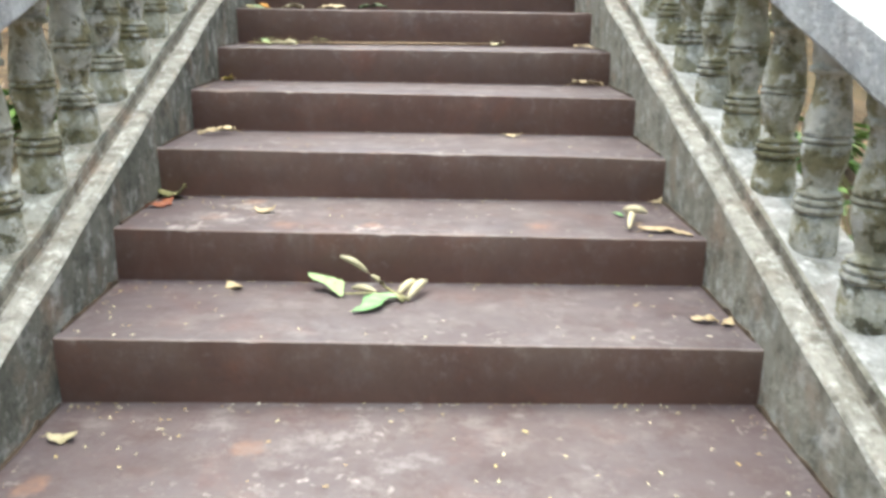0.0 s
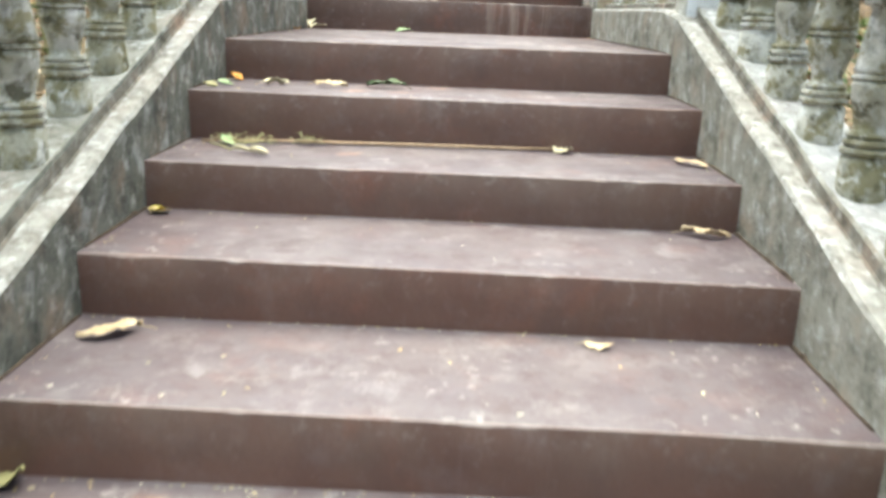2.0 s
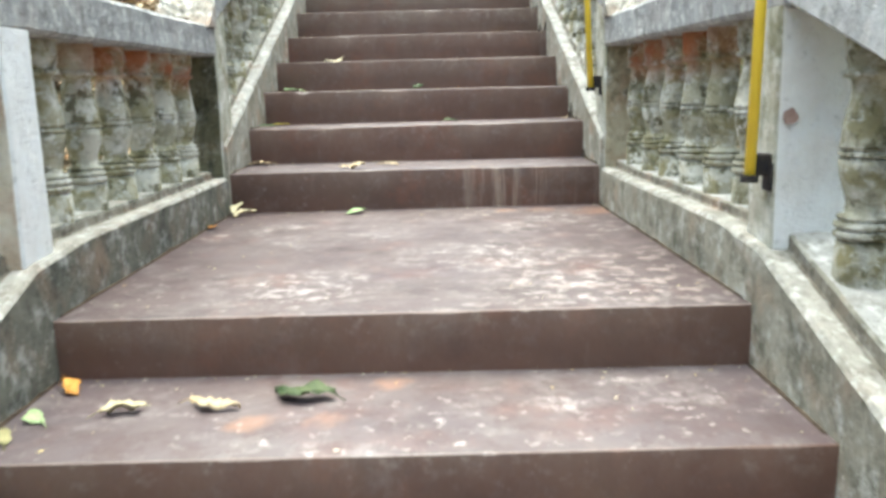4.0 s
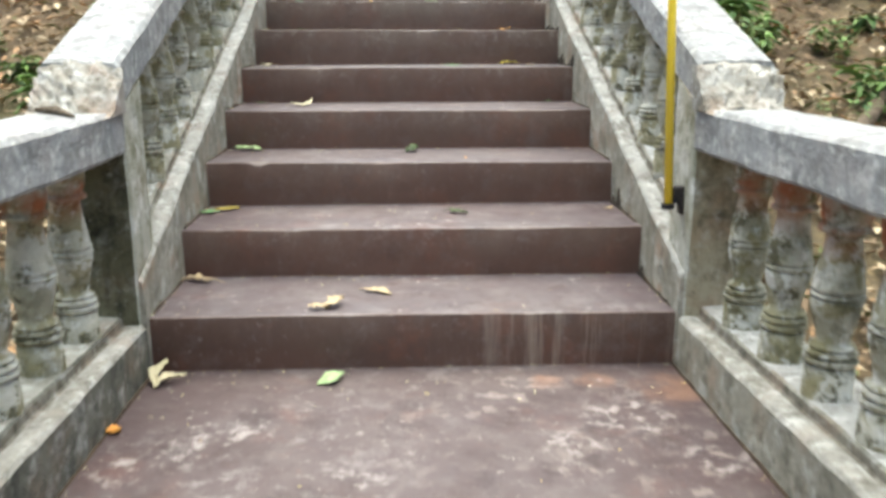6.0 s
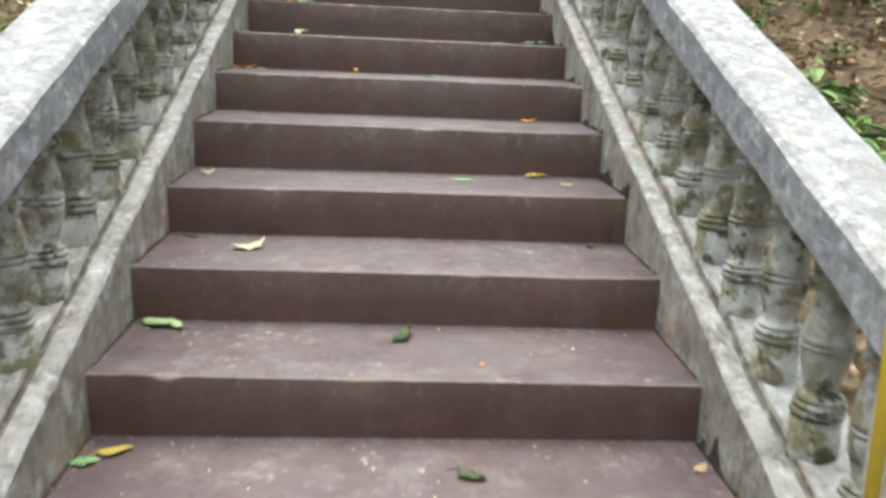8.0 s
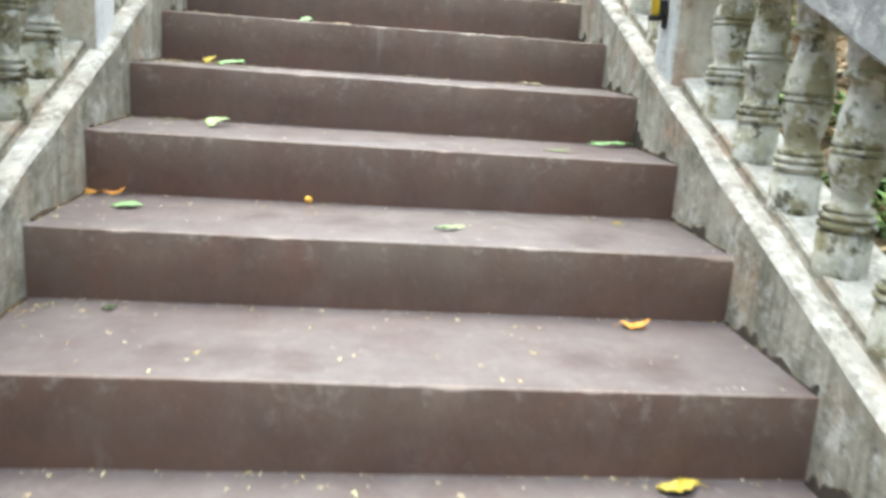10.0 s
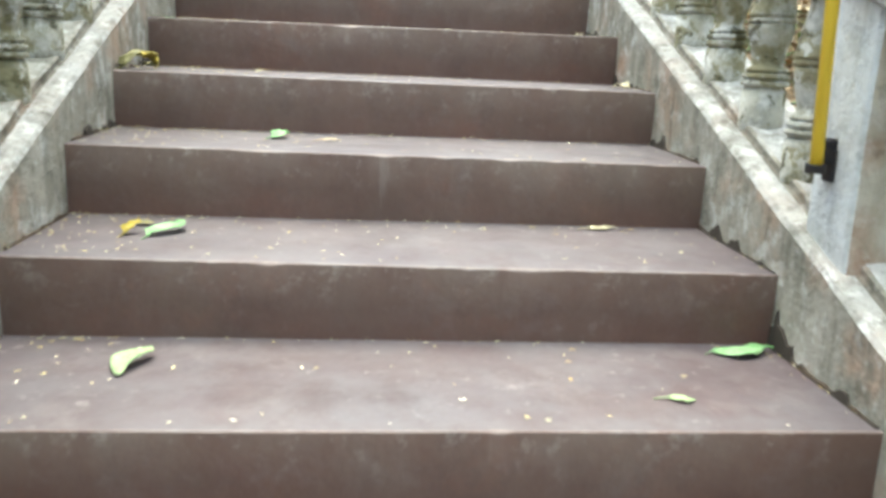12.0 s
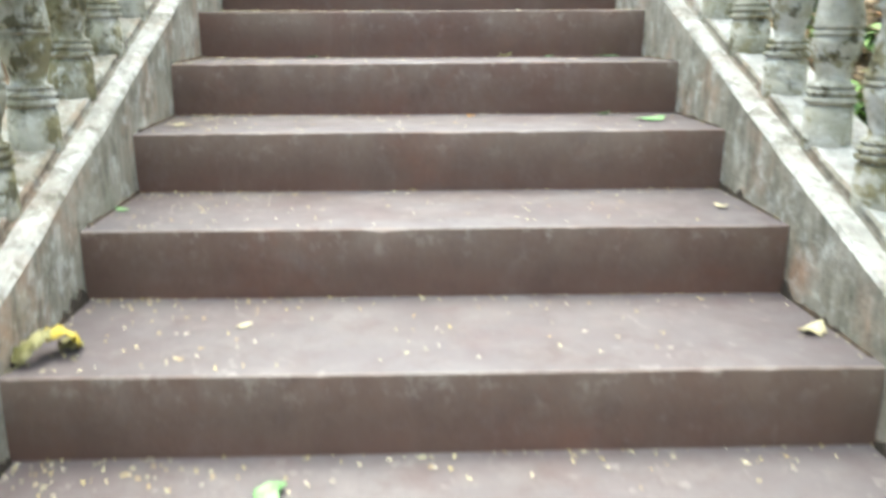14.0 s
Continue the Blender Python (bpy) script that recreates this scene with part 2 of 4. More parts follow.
# Ledge faces paler than the curb: light from above in the colour, plus rubbed edges.
M_LEDGE = concrete("toplit_ledge_cement", (0.33, 0.32, 0.295), (0.49, 0.485, 0.46), (0.13, 0.12, 0.095), 0.8, 0.7, 0.25, 0.1, fine=1.9)
M_LEDGE_LOW = concrete("toplit_ledge_cement_beige", (0.30, 0.287, 0.255), (0.44, 0.427, 0.39), (0.14, 0.13, 0.105), 0.8, 0.6, 0.22, 0.1, fine=2.1)
M_PLINTH = concrete("plinth_cement", (0.36, 0.35, 0.33), (0.54, 0.535, 0.515), (0.18, 0.17, 0.135), 0.65, 0.8, 0.15, 0.1, fine=1.8)
M_PLINTH_OLD = concrete("plinth_cement_dirty", (0.26, 0.25, 0.215), (0.42, 0.41, 0.37), (0.12, 0.112, 0.08), 0.8, 0.55, 0.35, 0.1, fine=1.8)
M_COPE = concrete("coping_cement", (0.28, 0.285, 0.29), (0.38, 0.385, 0.39), (0.16, 0.16, 0.155), 0.8, 0.6, 0.12, 0.08, fine=2.4)
# Lower coping: brighter copy of the coping cement, with glare put into its colour.
M_COPE_LOW = concrete("coping_cement_glare", (0.40, 0.41, 0.42), (0.53, 0.54, 0.55), (0.22, 0.22, 0.21), 0.75, 0.65, 0.12, 0.08, fine=2.4)
M_MORTAR = concrete("rough_mortar", (0.27, 0.25, 0.215), (0.46, 0.44, 0.40), (0.11, 0.09, 0.062), 0.9, 0.6, 0.6, 0.1, fine=1.6)
# Small rise behind the ledge: brown dirt and its shade, both in the colour.
M_JOINT = concrete("grimy_shaded_joint", (0.17, 0.15, 0.12), (0.27, 0.25, 0.21), (0.06, 0.052, 0.04), 0.8, 0.3, 0.4, 0.1, fine=2.0)
M_PILL = concrete("pillar_whitewash", (0.74, 0.76, 0.78), (0.82, 0.83, 0.83), (0.40, 0.38, 0.34), 0.2, 0.6, 0.15, 0.2)
M_PILL_GREY = concrete("pillar_greywash", (0.50, 0.53, 0.54), (0.66, 0.68, 0.68), (0.26, 0.26, 0.22), 0.5, 0.6, 0.2, 0.5)
M_PILL_BEIGE = concrete("pillar_plaster_beige", (0.60, 0.54, 0.43), (0.72, 0.69, 0.60), (0.25, 0.22, 0.16), 0.45, 0.3, 0.8, 0.3, 0.46)
M_PILL_RUST = concrete("pillar_plaster_rusty", (0.52, 0.47, 0.38), (0.66, 0.62, 0.54), (0.28, 0.25, 0.17), 0.4, 0.35, 0.8, 0.4, 0.47)
M_PILL_MOSS = concrete("pillar_plaster_mossy", (0.33, 0.28, 0.19), (0.47, 0.43, 0.33), (0.08, 0.07, 0.04), 0.8, 0.4, 0.5, 0.6)
M_PILL_BLACK = concrete("pillar_plaster_blackened", (0.095, 0.090, 0.055), (0.17, 0.16, 0.105), (0.022, 0.023, 0.016), 0.95, 0.15, 0.15, 0.7)
M_PILL_GREEN = concrete("pillar_plaster_lichen", (0.42, 0.41, 0.34), (0.58, 0.58, 0.52), (0.16, 0.16, 0.09), 0.8, 0.8, 0.2, 0.6)
M_SPLASH = plain("faded_maroon_splash", (0.26, 0.17, 0.15), (0.36, 0.25, 0.22), 0.8, 0.3, 45)
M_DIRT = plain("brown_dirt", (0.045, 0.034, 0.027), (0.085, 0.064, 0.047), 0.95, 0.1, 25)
M_MOULD = Mat("black_mould", 0.95, 0.1).colour((0.05, 0.042, 0.035))


def baluster_plaster(name, red, moss=0.0):
    a = Mat(name, 0.9, 0.15)
    rnd = a.t.nodes.new("ShaderNodeObjectInfo").outputs["Random"]
    c = a.mix(a.noise(6, 0.3, 0.7), (0.60, 0.585, 0.51), (0.76, 0.75, 0.69))
    c = a.mix(a.times(rnd, 0.35), c, (0.44, 0.42, 0.33))
    c = a.mix(a.times(a.noise(10, 0.50, 0.55, 8, 0.62, shift=4.0), 0.8), c, (0.25, 0.215, 0.10))
    c = a.mix(a.times(a.noise(3.2, 0.44, 0.60, 8, 0.7, shift=6.0), 0.65), c, (0.29, 0.275, 0.18))
    c = a.mix(a.times(a.noise(13, 0.52, 0.60, 8, 0.7, shift=8.0), 0.8), c, (0.72, 0.72, 0.69))
    c = a.mix(a.times(a.noise(13, 0.565, 0.605, 8, 0.68, shift=15.0), 0.85), c, (0.075, 0.068, 0.042))
    if moss:
        c = a.mix(a.times(a.noise(4.5, 0.36, 0.56, 8, 0.66, shift=21.0), moss), c, (0.150, 0.135, 0.065))
        c = a.mix(a.times(a.noise(17, 0.50, 0.60, 7, 0.7, shift=28.0), moss), c, (0.055, 0.052, 0.030))
        c = a.mix(a.times(a.noise(24, 0.58, 0.66, 6, shift=33.0), 0.8), c, (0.66, 0.66, 0.62))
    if red:
        c = a.mix(a.times(a.band(2, 1.53, 1.64), a.noise(9, 0.37, 0.56, shift=2.0), a.band(1, 3.3, 3.9), 0.9), c, (0.36, 0.12, 0.055))
    a.bump((a.noise(14, 0.2, 0.8, 8, 0.7), 0.008), (a.noise(110, 0.2, 0.8, 4), 0.002))
    return a.colour(c)


M_BAL = baluster_plaster("baluster_plaster", False, 0.45)
M_BALR = baluster_plaster("baluster_plaster_red_tops", True, 0.35)
M_BALR_MOSS = baluster_plaster("baluster_plaster_red_tops_mossy", True, 0.5)
M_BAL_UP = baluster_plaster("baluster_plaster_upper_flight", False, 0.25)


M_YELLOW = plain("yellow_enamel", (0.98, 0.72, 0.065), (0.94, 0.66, 0.055), 0.45, 0.5, 14)
M_BLACK = plain("black_iron", (0.018, 0.018, 0.022), (0.045, 0.035, 0.03), 0.6, 0.4, 40, 0.3, 0.001)


def leaf_mat(name, a_col, b_col, rough=0.55):
    a = Mat(name, rough, 0.3)
    c = a.mix(a.noise(25, 0.35, 0.65), a_col, b_col)
    c = a.mix(a.times(a.noise(120, 0.58, 0.66, 3), 0.6), c, tuple(v * 0.4 for v in a_col))
    a.bump((a.noise(160, 0.2, 0.8, 3), 0.0008))
    return a.colour(c)


LEAF = {
    "green": (leaf_mat("leaf_green", (0.14, 0.30, 0.11), (0.30, 0.46, 0.24)), "fresh green fallen leaf lying flat on a maroon step"),
    "dark": (leaf_mat("leaf_dark", (0.022, 0.045, 0.016), (0.065, 0.085, 0.03)), "dark green fallen leaf curled on a maroon step"),
    "dry": (leaf_mat("leaf_dry", (0.38, 0.29, 0.165), (0.53, 0.43, 0.28)), "dry straw-coloured fallen leaf curled on a maroon step"),
    "tan": (leaf_mat("leaf_tan", (0.36, 0.27, 0.16), (0.50, 0.39, 0.25)), "dry tan-brown fallen leaf curled on a maroon step"),
    "pale": (leaf_mat("leaf_pale", (0.42, 0.37, 0.23), (0.56, 0.50, 0.34)), "pale cream withered leaf curled on a maroon step"),
    "yellow": (leaf_mat("leaf_yellow", (0.36, 0.27, 0.03), (0.55, 0.44, 0.10)), "yellow withered leaf crumpled on a maroon step"),
    "orange": (leaf_mat("leaf_orange", (0.50, 0.21, 0.04), (0.66, 0.34, 0.08)), "orange-brown fallen leaf lying on a maroon step"),
    "olive": (leaf_mat("leaf_olive", (0.20, 0.19, 0.08), (0.36, 0.33, 0.17)), "olive-brown withered leaf crumpled on a maroon step"),
    "lime": (leaf_mat("leaf_lime", (0.22, 0.33, 0.15), (0.37, 0.45, 0.24)), "pale green fallen leaf arched on a maroon step"),
    "red": (leaf_mat("leaf_red", (0.22, 0.06, 0.03), (0.30, 0.11, 0.05)), "dark red-brown dry leaf lying on a maroon step"),
}
M_BERRY = plain("orange_fruit_skin", (0.72, 0.34, 0.04), (0.80, 0.45, 0.07), 0.45, 0.5, 60)
M_TWIG = plain("dry_stalk", (0.27, 0.18, 0.11), (0.40, 0.29, 0.19), 0.8, 0.2, 30)
M_BARK = plain("bark", (0.10, 0.075, 0.055), (0.20, 0.16, 0.12), 0.95, 0.1, 9, 0.0, 0.02)


def island(name, cols, rough=0.7):
    """Colours that change from leaf to leaf in one joined mesh."""
    a = Mat(name, rough, 0.25)
    geo = a.t.nodes.new("ShaderNodeNewGeometry")
    ramp = a.t.nodes.new("ShaderNodeValToRGB")
    ramp.color_ramp.interpolation = "CONSTANT"
    el = ramp.color_ramp.elements
    while len(el) < len(cols):
        el.new(0.5)
    for i, c in enumerate(cols):
        el[i].position, el[i].color = i / len(cols), (*c, 1)
    a.link(geo.outputs["Random Per Island"], ramp.inputs[0])
    return a.colour(a.mix(a.times(a.noise(30, 0.4, 0.7), 0.5), ramp.outputs[0], (0.10, 0.07, 0.035)))


M_LITTER = island("dead_leaves", [(0.44, 0.32, 0.20), (0.58, 0.46, 0.30), (0.30, 0.20, 0.12), (0.66, 0.55, 0.38), (0.20, 0.14, 0.09),
                                  (0.42, 0.25, 0.13), (0.14, 0.16, 0.06), (0.38, 0.30, 0.20)])
M_FOLI = island("undergrowth_leaves", [(0.09, 0.18, 0.05), (0.15, 0.26, 0.07), (0.06, 0.12, 0.04), (0.22, 0.36, 0.11), (0.12, 0.22, 0.08), (0.17, 0.30, 0.08)], 0.5)
M_PETAL = island("petals", [(0.66, 0.58, 0.34), (0.60, 0.50, 0.22), (0.74, 0.70, 0.55), (0.52, 0.38, 0.18), (0.64, 0.62, 0.38), (0.70, 0.64, 0.44)])


def soil():
    a = Mat("forest_soil", 0.95, 0.1)
    c = a.mix(a.noise(1.6, 0.35, 0.65), (0.13, 0.095, 0.065), (0.27, 0.20, 0.135))
    c = a.mix(a.times(a.noise(22, 0.5, 0.66, 8, 0.7), 0.8), c, (0.36, 0.25, 0.14))
    c = a.mix(a.times(a.noise(0.5, 0.5, 0.7, shift=6.0), 0.5), c, (0.06, 0.085, 0.03))
    a.bump((a.noise(4, 0.2, 0.8), 0.05), (a.noise(40, 0.2, 0.8, 6, 0.7), 0.02))
    return a.colour(c)


M_SOIL = soil()

# ---- small builders ----


def mesh_of(bm, name, mats):
    me = bpy.data.meshes.new(name)
    bmesh.ops.recalc_face_normals(bm, faces=bm.faces)
    bm.to_mesh(me)
    bm.free()
    for m in mats if isinstance(mats, (list, tuple)) else [mats]:
        me.materials.append(m)
    return me


def part(name, bm, mats, parent=None, label="", smooth=False):
    """One mesh object under a thing or a part."""
    me = bm if isinstance(bm, bpy.types.Mesh) else mesh_of(bm, name, mats)
    if smooth:
        me.polygons.foreach_set("use_smooth", [True] * len(me.polygons))
    ob = new(name, me)
    if parent:
        ob.parent = parent
    return tagged(ob, label)


def wob(x, y, z, scale, amp, seed=0.0):
    return amp * noise.noise(Vector((x * scale + seed, y * scale + seed * 1.7, z * scale - seed)))


def loft(rings, closed=True, caps=True):
    """A skin over rings of points."""
    bm = bmesh.new()
    vs = [[bm.verts.new(p) for p in ring] for ring in rings]
    n = len(rings[0])
    for a, b in zip(vs, vs[1:]):
        for i in range(n if closed else n - 1):
            j = (i + 1) % n
            bm.faces.new((a[i], a[j], b[j], b[i]))
    if caps and closed:
        bm.faces.new(vs[0][::-1])
        bm.faces.new(vs[-1])
    return bm


def tube(points, radii, sides=8):
    """A round rod along points."""
    rings = []
    for i, p in enumerate(points):
        p = Vector(p)
        d = (Vector(points[min(i + 1, len(points) - 1)]) - Vector(points[max(i - 1, 0)])).normalized()
        u = d.orthogonal().normalized()
        w = d.cross(u)
        rings.append([p + (u * math.cos(a) + w * math.sin(a)) * radii[i] for a in (2 * math.pi * k / sides for k in range(sides))])
    return loft(rings)


# ---- the plan of the stair ----
STEP_Y = {1: 0.0, 2: 0.494, 3: 0.987, 4: 1.480, 5: 1.985, 6: 2.475, 7: 2.981, 8: 4.878, 9: 5.350, 10: 5.835, 11: 6.299, 12: 6.775,
          13: 7.238, 14: 7.715, 15: 8.188, 16: 8.652, 17: 9.130, 18: 9.610, 19: 10.091, 20: 10.571, 21: 11.049, 22: 11.517}
STEP_Z = {1: 0.009, 2: 0.166, 3: 0.332, 4: 0.492, 5: 0.640, 6: 0.810, 7: 0.973, 8: 1.161, 9: 1.347, 10: 1.530, 11: 1.713, 12: 1.894,
          13: 2.088, 14: 2.265, 15: 2.442, 16: 2.619, 17: 2.804, 18: 2.979, 19: 3.156, 20: 3.334, 21: 3.510, 22: 3.690}
# how much higher, and how much further up the stair, the left end of a step's edge lies than the right one
TILT = {1: 0.032, 2: 0.030, 3: 0.029, 4: 0.024, 5: 0.009, 6: 0.011, 8: 0.003, 9: -0.005, 10: 0.008, 12: -0.005, 13: 0.002, 14: 0.003, 15: 0.012,
        16: 0.014, 17: 0.014, 18: 0.012, 20: -0.008, 21: -0.010, 22: -0.012}
SKEW = {1: 0.008, 2: 0.010, 3: 0.009, 4: 0.008, 5: 0.015, 7: 0.020, 8: 0.010, 9: 0.030, 16: 0.010}
for k in range(0, -9, -1):
    STEP_Y[k], STEP_Z[k] = (k - 1) * 0.497, (k - 1) * 0.1625 + 0.005
    TILT[k] = 0.02
for k in range(23, 31):
    STEP_Y[k], STEP_Z[k] = STEP_Y[22] + (k - 22) * 0.474, STEP_Z[22] + (k - 22) * 0.178


def edge_y(k, x):
    return STEP_Y[k] - SKEW.get(k, 0.0) * x / 1.77


def tread_z(k, x, y):
    f = min(max((y - STEP_Y[k]) / (STEP_Y[k + 1] - STEP_Y[k]), 0.0), 1.0)
    return STEP_Z[k] - TILT.get(k, 0.0) * x / 1.77 * (1 - 0.5 * f) + 0.003 + 0.001 * f


FIRST, LAST = -8, 29
SLOPE_1, SLOPE_2 = 0.3265, 0.3803
BEND, FOOT = 2.95, 4.853
TOP_END = 14.4
BOTTOM_END = STEP_Y[FIRST]


def half_width(y):
    """From the middle of the stair to the inner face of the curb."""
    return 0.90 if y < BEND else 0.872 if y > FOOT else 0.90 - 0.028 * (y - BEND) / (FOOT - BEND)


def line_1(y):
    return SLOPE_1 * y


def line_2(y):
    return 1.159 + SLOPE_2 * (y - 4.881)


def ground_z(x, y):
    """The hillside beside the stair."""
    if y < BEND:
        z = line_1(max(y, -6.0))
    elif y < FOOT:
        z = 0.97 + 0.19 * (y - BEND) / (FOOT - BEND)
    else:
        z = line_2(min(y, 30.0))
    side = max(abs(x) - 1.2, 0.0)
    z += -0.22 + 0.05 * min(side, 12.0) + wob(x, y, 0, 0.55, 0.16) * min(side * 1.5, 1.0) + wob(x, y, 3, 2.1, 0.06)
    if abs(x) < 1.15:
        z -= 0.75
    return z

# ---- ground ----


def build_ground():
    xs = sorted({round(s * v, 3) for s in (-1, 1) for v in
                 [0, 0.6, 1.1, 1.2] + [1.2 + 0.25 * i for i in range(1, 33)] + [10.5, 13, 17, 24, 40, 80, 160, 400, 900]})
    ys = [-900, -400, -160, -80, -40, -20, -12, -8] + [-6 + 0.3 * i for i in range(0, 94)] + [24, 28, 34, 45, 70, 120, 200, 400, 900]
    bm = bmesh.new()
    grid = [[bm.verts.new((x, y, ground_z(x, y))) for x in xs] for y in ys]
    for a, b in zip(grid, grid[1:]):
        for i in range(len(xs) - 1):
            bm.faces.new((a[i], a[i + 1], b[i + 1], b[i]))
    ob = part("ground", bm, M_SOIL, smooth=True)
    tagged(ob, "brown forest soil of a wooded hillside strewn with dead leaves", "ground", kind="structure")


build_ground()

# ---- stair ----


CHIPS = {10: ((-0.649, 0.030, 0.0160),), 9: ((-0.441, 0.025, 0.0040),), 17: ((-0.035, 0.022, 0.0055), (0.308, 0.030, 0.0050)), 19: ((-0.144, 0.040, 0.0045),), 11: ((0.23, 0.030, 0.0045),),
         3: ((0.10, 0.045, 0.0050), (0.18, 0.02, 0.0040)), 1: ((-0.41, 0.02, 0.0040),), 16: ((-0.30, 0.03, 0.0045), (0.28, 0.05, 0.0040)), 13: ((0.11, 0.03, 0.0045),), 14: ((0.35, 0.03, 0.0050),)}


def step_mesh(k):
    z_low = STEP_Z.get(k - 1, STEP_Z[k] - 0.17) - 0.03
    half = half_width(STEP_Y[k]) + 0.012
    n = 110
    rings = []
    for i in range(n + 1):
        x = -half + 2 * half * i / n
        y0, y1, z1, zb = edge_y(k, x), edge_y(k + 1, x) + 0.03, tread_z(k, x, STEP_Y[k]), z_low
        chip = max(0.0, noise.noise(Vector((x * 4.1, k * 3.7, 0.3))) - 0.3) * 0.012 + max(0.0, noise.noise(Vector((x * 17, k * 5.1, 9))) - 0.3) * 0.012
        chip += sum(deep * math.exp(-((x - cx) / wide) ** 2) for cx, wide, deep in CHIPS.get(k, ()))
        sag = wob(x, y0, k, 1.3, 0.003)
        ey = wob(x, k, 2.0, 2.2, 0.003)
        deep = y1 - y0
        ring = [(x, y0 + 0.004 + ey * 0.4, zb), (x, y0 + 0.001 + ey * 0.7 + wob(x, k, 1, 5, 0.002), (zb + z1) / 2),
                (x, y0 + ey, z1 - 0.0035 - chip + sag),
                (x, y0 + 0.001 + ey + chip * 0.4, z1 - 0.001 - chip * 0.6 + sag),
                (x, y0 + 0.004 + ey + chip, z1 + sag)]
        for f in (0.3, 0.6, 0.85):
            ring.append((x, y0 + deep * f, tread_z(k, x, STEP_Y[k] + deep * f) + sag * max(1 - f * 1.2, 0) + wob(x, y0 + deep * f, k, 3, 0.003)))
        ring.append((x, y1, tread_z(k, x, STEP_Y[k + 1])))
        rings.append(ring)
    bm = loft(rings, closed=False)
    bm.faces.ensure_lookup_table()
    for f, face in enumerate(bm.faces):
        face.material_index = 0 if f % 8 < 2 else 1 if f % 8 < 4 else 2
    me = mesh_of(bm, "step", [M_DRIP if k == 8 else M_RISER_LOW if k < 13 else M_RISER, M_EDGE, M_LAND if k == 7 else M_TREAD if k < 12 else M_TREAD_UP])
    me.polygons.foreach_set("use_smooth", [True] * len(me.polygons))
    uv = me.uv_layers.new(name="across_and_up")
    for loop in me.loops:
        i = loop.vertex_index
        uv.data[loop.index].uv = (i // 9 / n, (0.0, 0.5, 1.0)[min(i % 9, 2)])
    return me


stairs = tagged(new("stairs"), "maroon painted concrete outdoor stair with a landing and worn edges", "stairs", kind="structure")
for k in range(FIRST, LAST + 1):
    part("step", step_mesh(k), None, stairs)


def curb(name, side, y0, y1, top, rise, mat):
    """The low wall along the steps: a ledge with a slightly higher plinth behind it."""
    n = int((y1 - y0) / 0.05)
    rings = []
    for i in range(n + 1):
        y = y0 + (y1 - y0) * i / n
        xi, z = half_width(y), top(y)

        def p(dx, dz, amp=0.005):
            x = xi + dx + wob(dx * 9 + side, y, dz, 4.5, amp) + wob(dx + side, y, dz, 14, amp * 0.5)
            return (side * x, y, z + dz + wob(side + dx, y, 5 + dz, 4.0, amp) + wob(side + dx, y, 7, 15, amp * 0.5))
        rings.append([p(0, -0.75), p(0, -0.3), p(0, -0.12), p(0.001, -0.012), p(0.010, 0.0), p(0.035, 0.002), p(0.062, 0.0),
                      p(0.070, 0.004), p(0.072, rise - 0.006), p(0.080, rise, 0.006), p(0.14, rise + 0.004, 0.008), p(0.2, rise, 0.008), p(0.262, rise, 0.006),
                      p(0.27, rise - 0.012), p(0.27, -0.75)])
    bm = loft(rings)
    for f, face in enumerate(bm.faces):
        if f < n * 15:
            face.material_index = 1 if f % 15 in (3, 4, 5) else 3 if f % 15 in (6, 7) else 2 if f % 15 in (9, 10, 11) else 0
    ob = part(name, bm, [mat, M_LEDGE if y0 >= FOOT else M_LEDGE_LOW, M_PLINTH if side > 0 else M_PLINTH_OLD, M_JOINT])
    tagged(ob, "grey weathered concrete curb with a stepped ledge, mouldy and stained", "curb", kind="structure")
    return ob


def ledge_1(y):
    return min(line_1(y) + 0.163, 5)


def ledge_2(y):
    return line_2(y) + 0.152


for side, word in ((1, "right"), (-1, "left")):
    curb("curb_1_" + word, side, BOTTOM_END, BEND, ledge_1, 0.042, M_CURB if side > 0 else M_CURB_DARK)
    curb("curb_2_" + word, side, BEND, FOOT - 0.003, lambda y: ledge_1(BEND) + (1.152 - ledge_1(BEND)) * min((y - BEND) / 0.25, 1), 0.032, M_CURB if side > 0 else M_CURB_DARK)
    curb("curb_3_" + word, side, FOOT, TOP_END, ledge_2, 0.026, M_CURB_UP)


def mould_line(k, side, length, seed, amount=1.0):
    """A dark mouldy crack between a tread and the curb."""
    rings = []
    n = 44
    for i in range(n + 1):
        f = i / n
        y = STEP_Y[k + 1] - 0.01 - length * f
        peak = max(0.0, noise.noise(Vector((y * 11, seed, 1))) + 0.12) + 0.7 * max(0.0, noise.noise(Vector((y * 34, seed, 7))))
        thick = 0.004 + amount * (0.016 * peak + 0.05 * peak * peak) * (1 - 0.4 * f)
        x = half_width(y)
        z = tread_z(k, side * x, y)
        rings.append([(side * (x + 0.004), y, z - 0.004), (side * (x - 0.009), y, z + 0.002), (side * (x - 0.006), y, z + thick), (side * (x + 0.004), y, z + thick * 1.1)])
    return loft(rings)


for k, side, length in ((12, 1, 0.46), (13, 1, 0.46), (14, 1, 0.3), (15, 1, 0.44), (16, 1, 0.46), (17, 1, 0.4), (18, 1, 0.35), (19, 1, 0.3), (8, 1, 0.4), (9, 1, 0.3),
                        (17, -1, 0.3), (18, -1, 0.3)):
    part("mould_streak", mould_line(k, side, length, k * 2.3 + side, 1.25), M_MOULD, stairs, "black mould in the joint beside a tread")


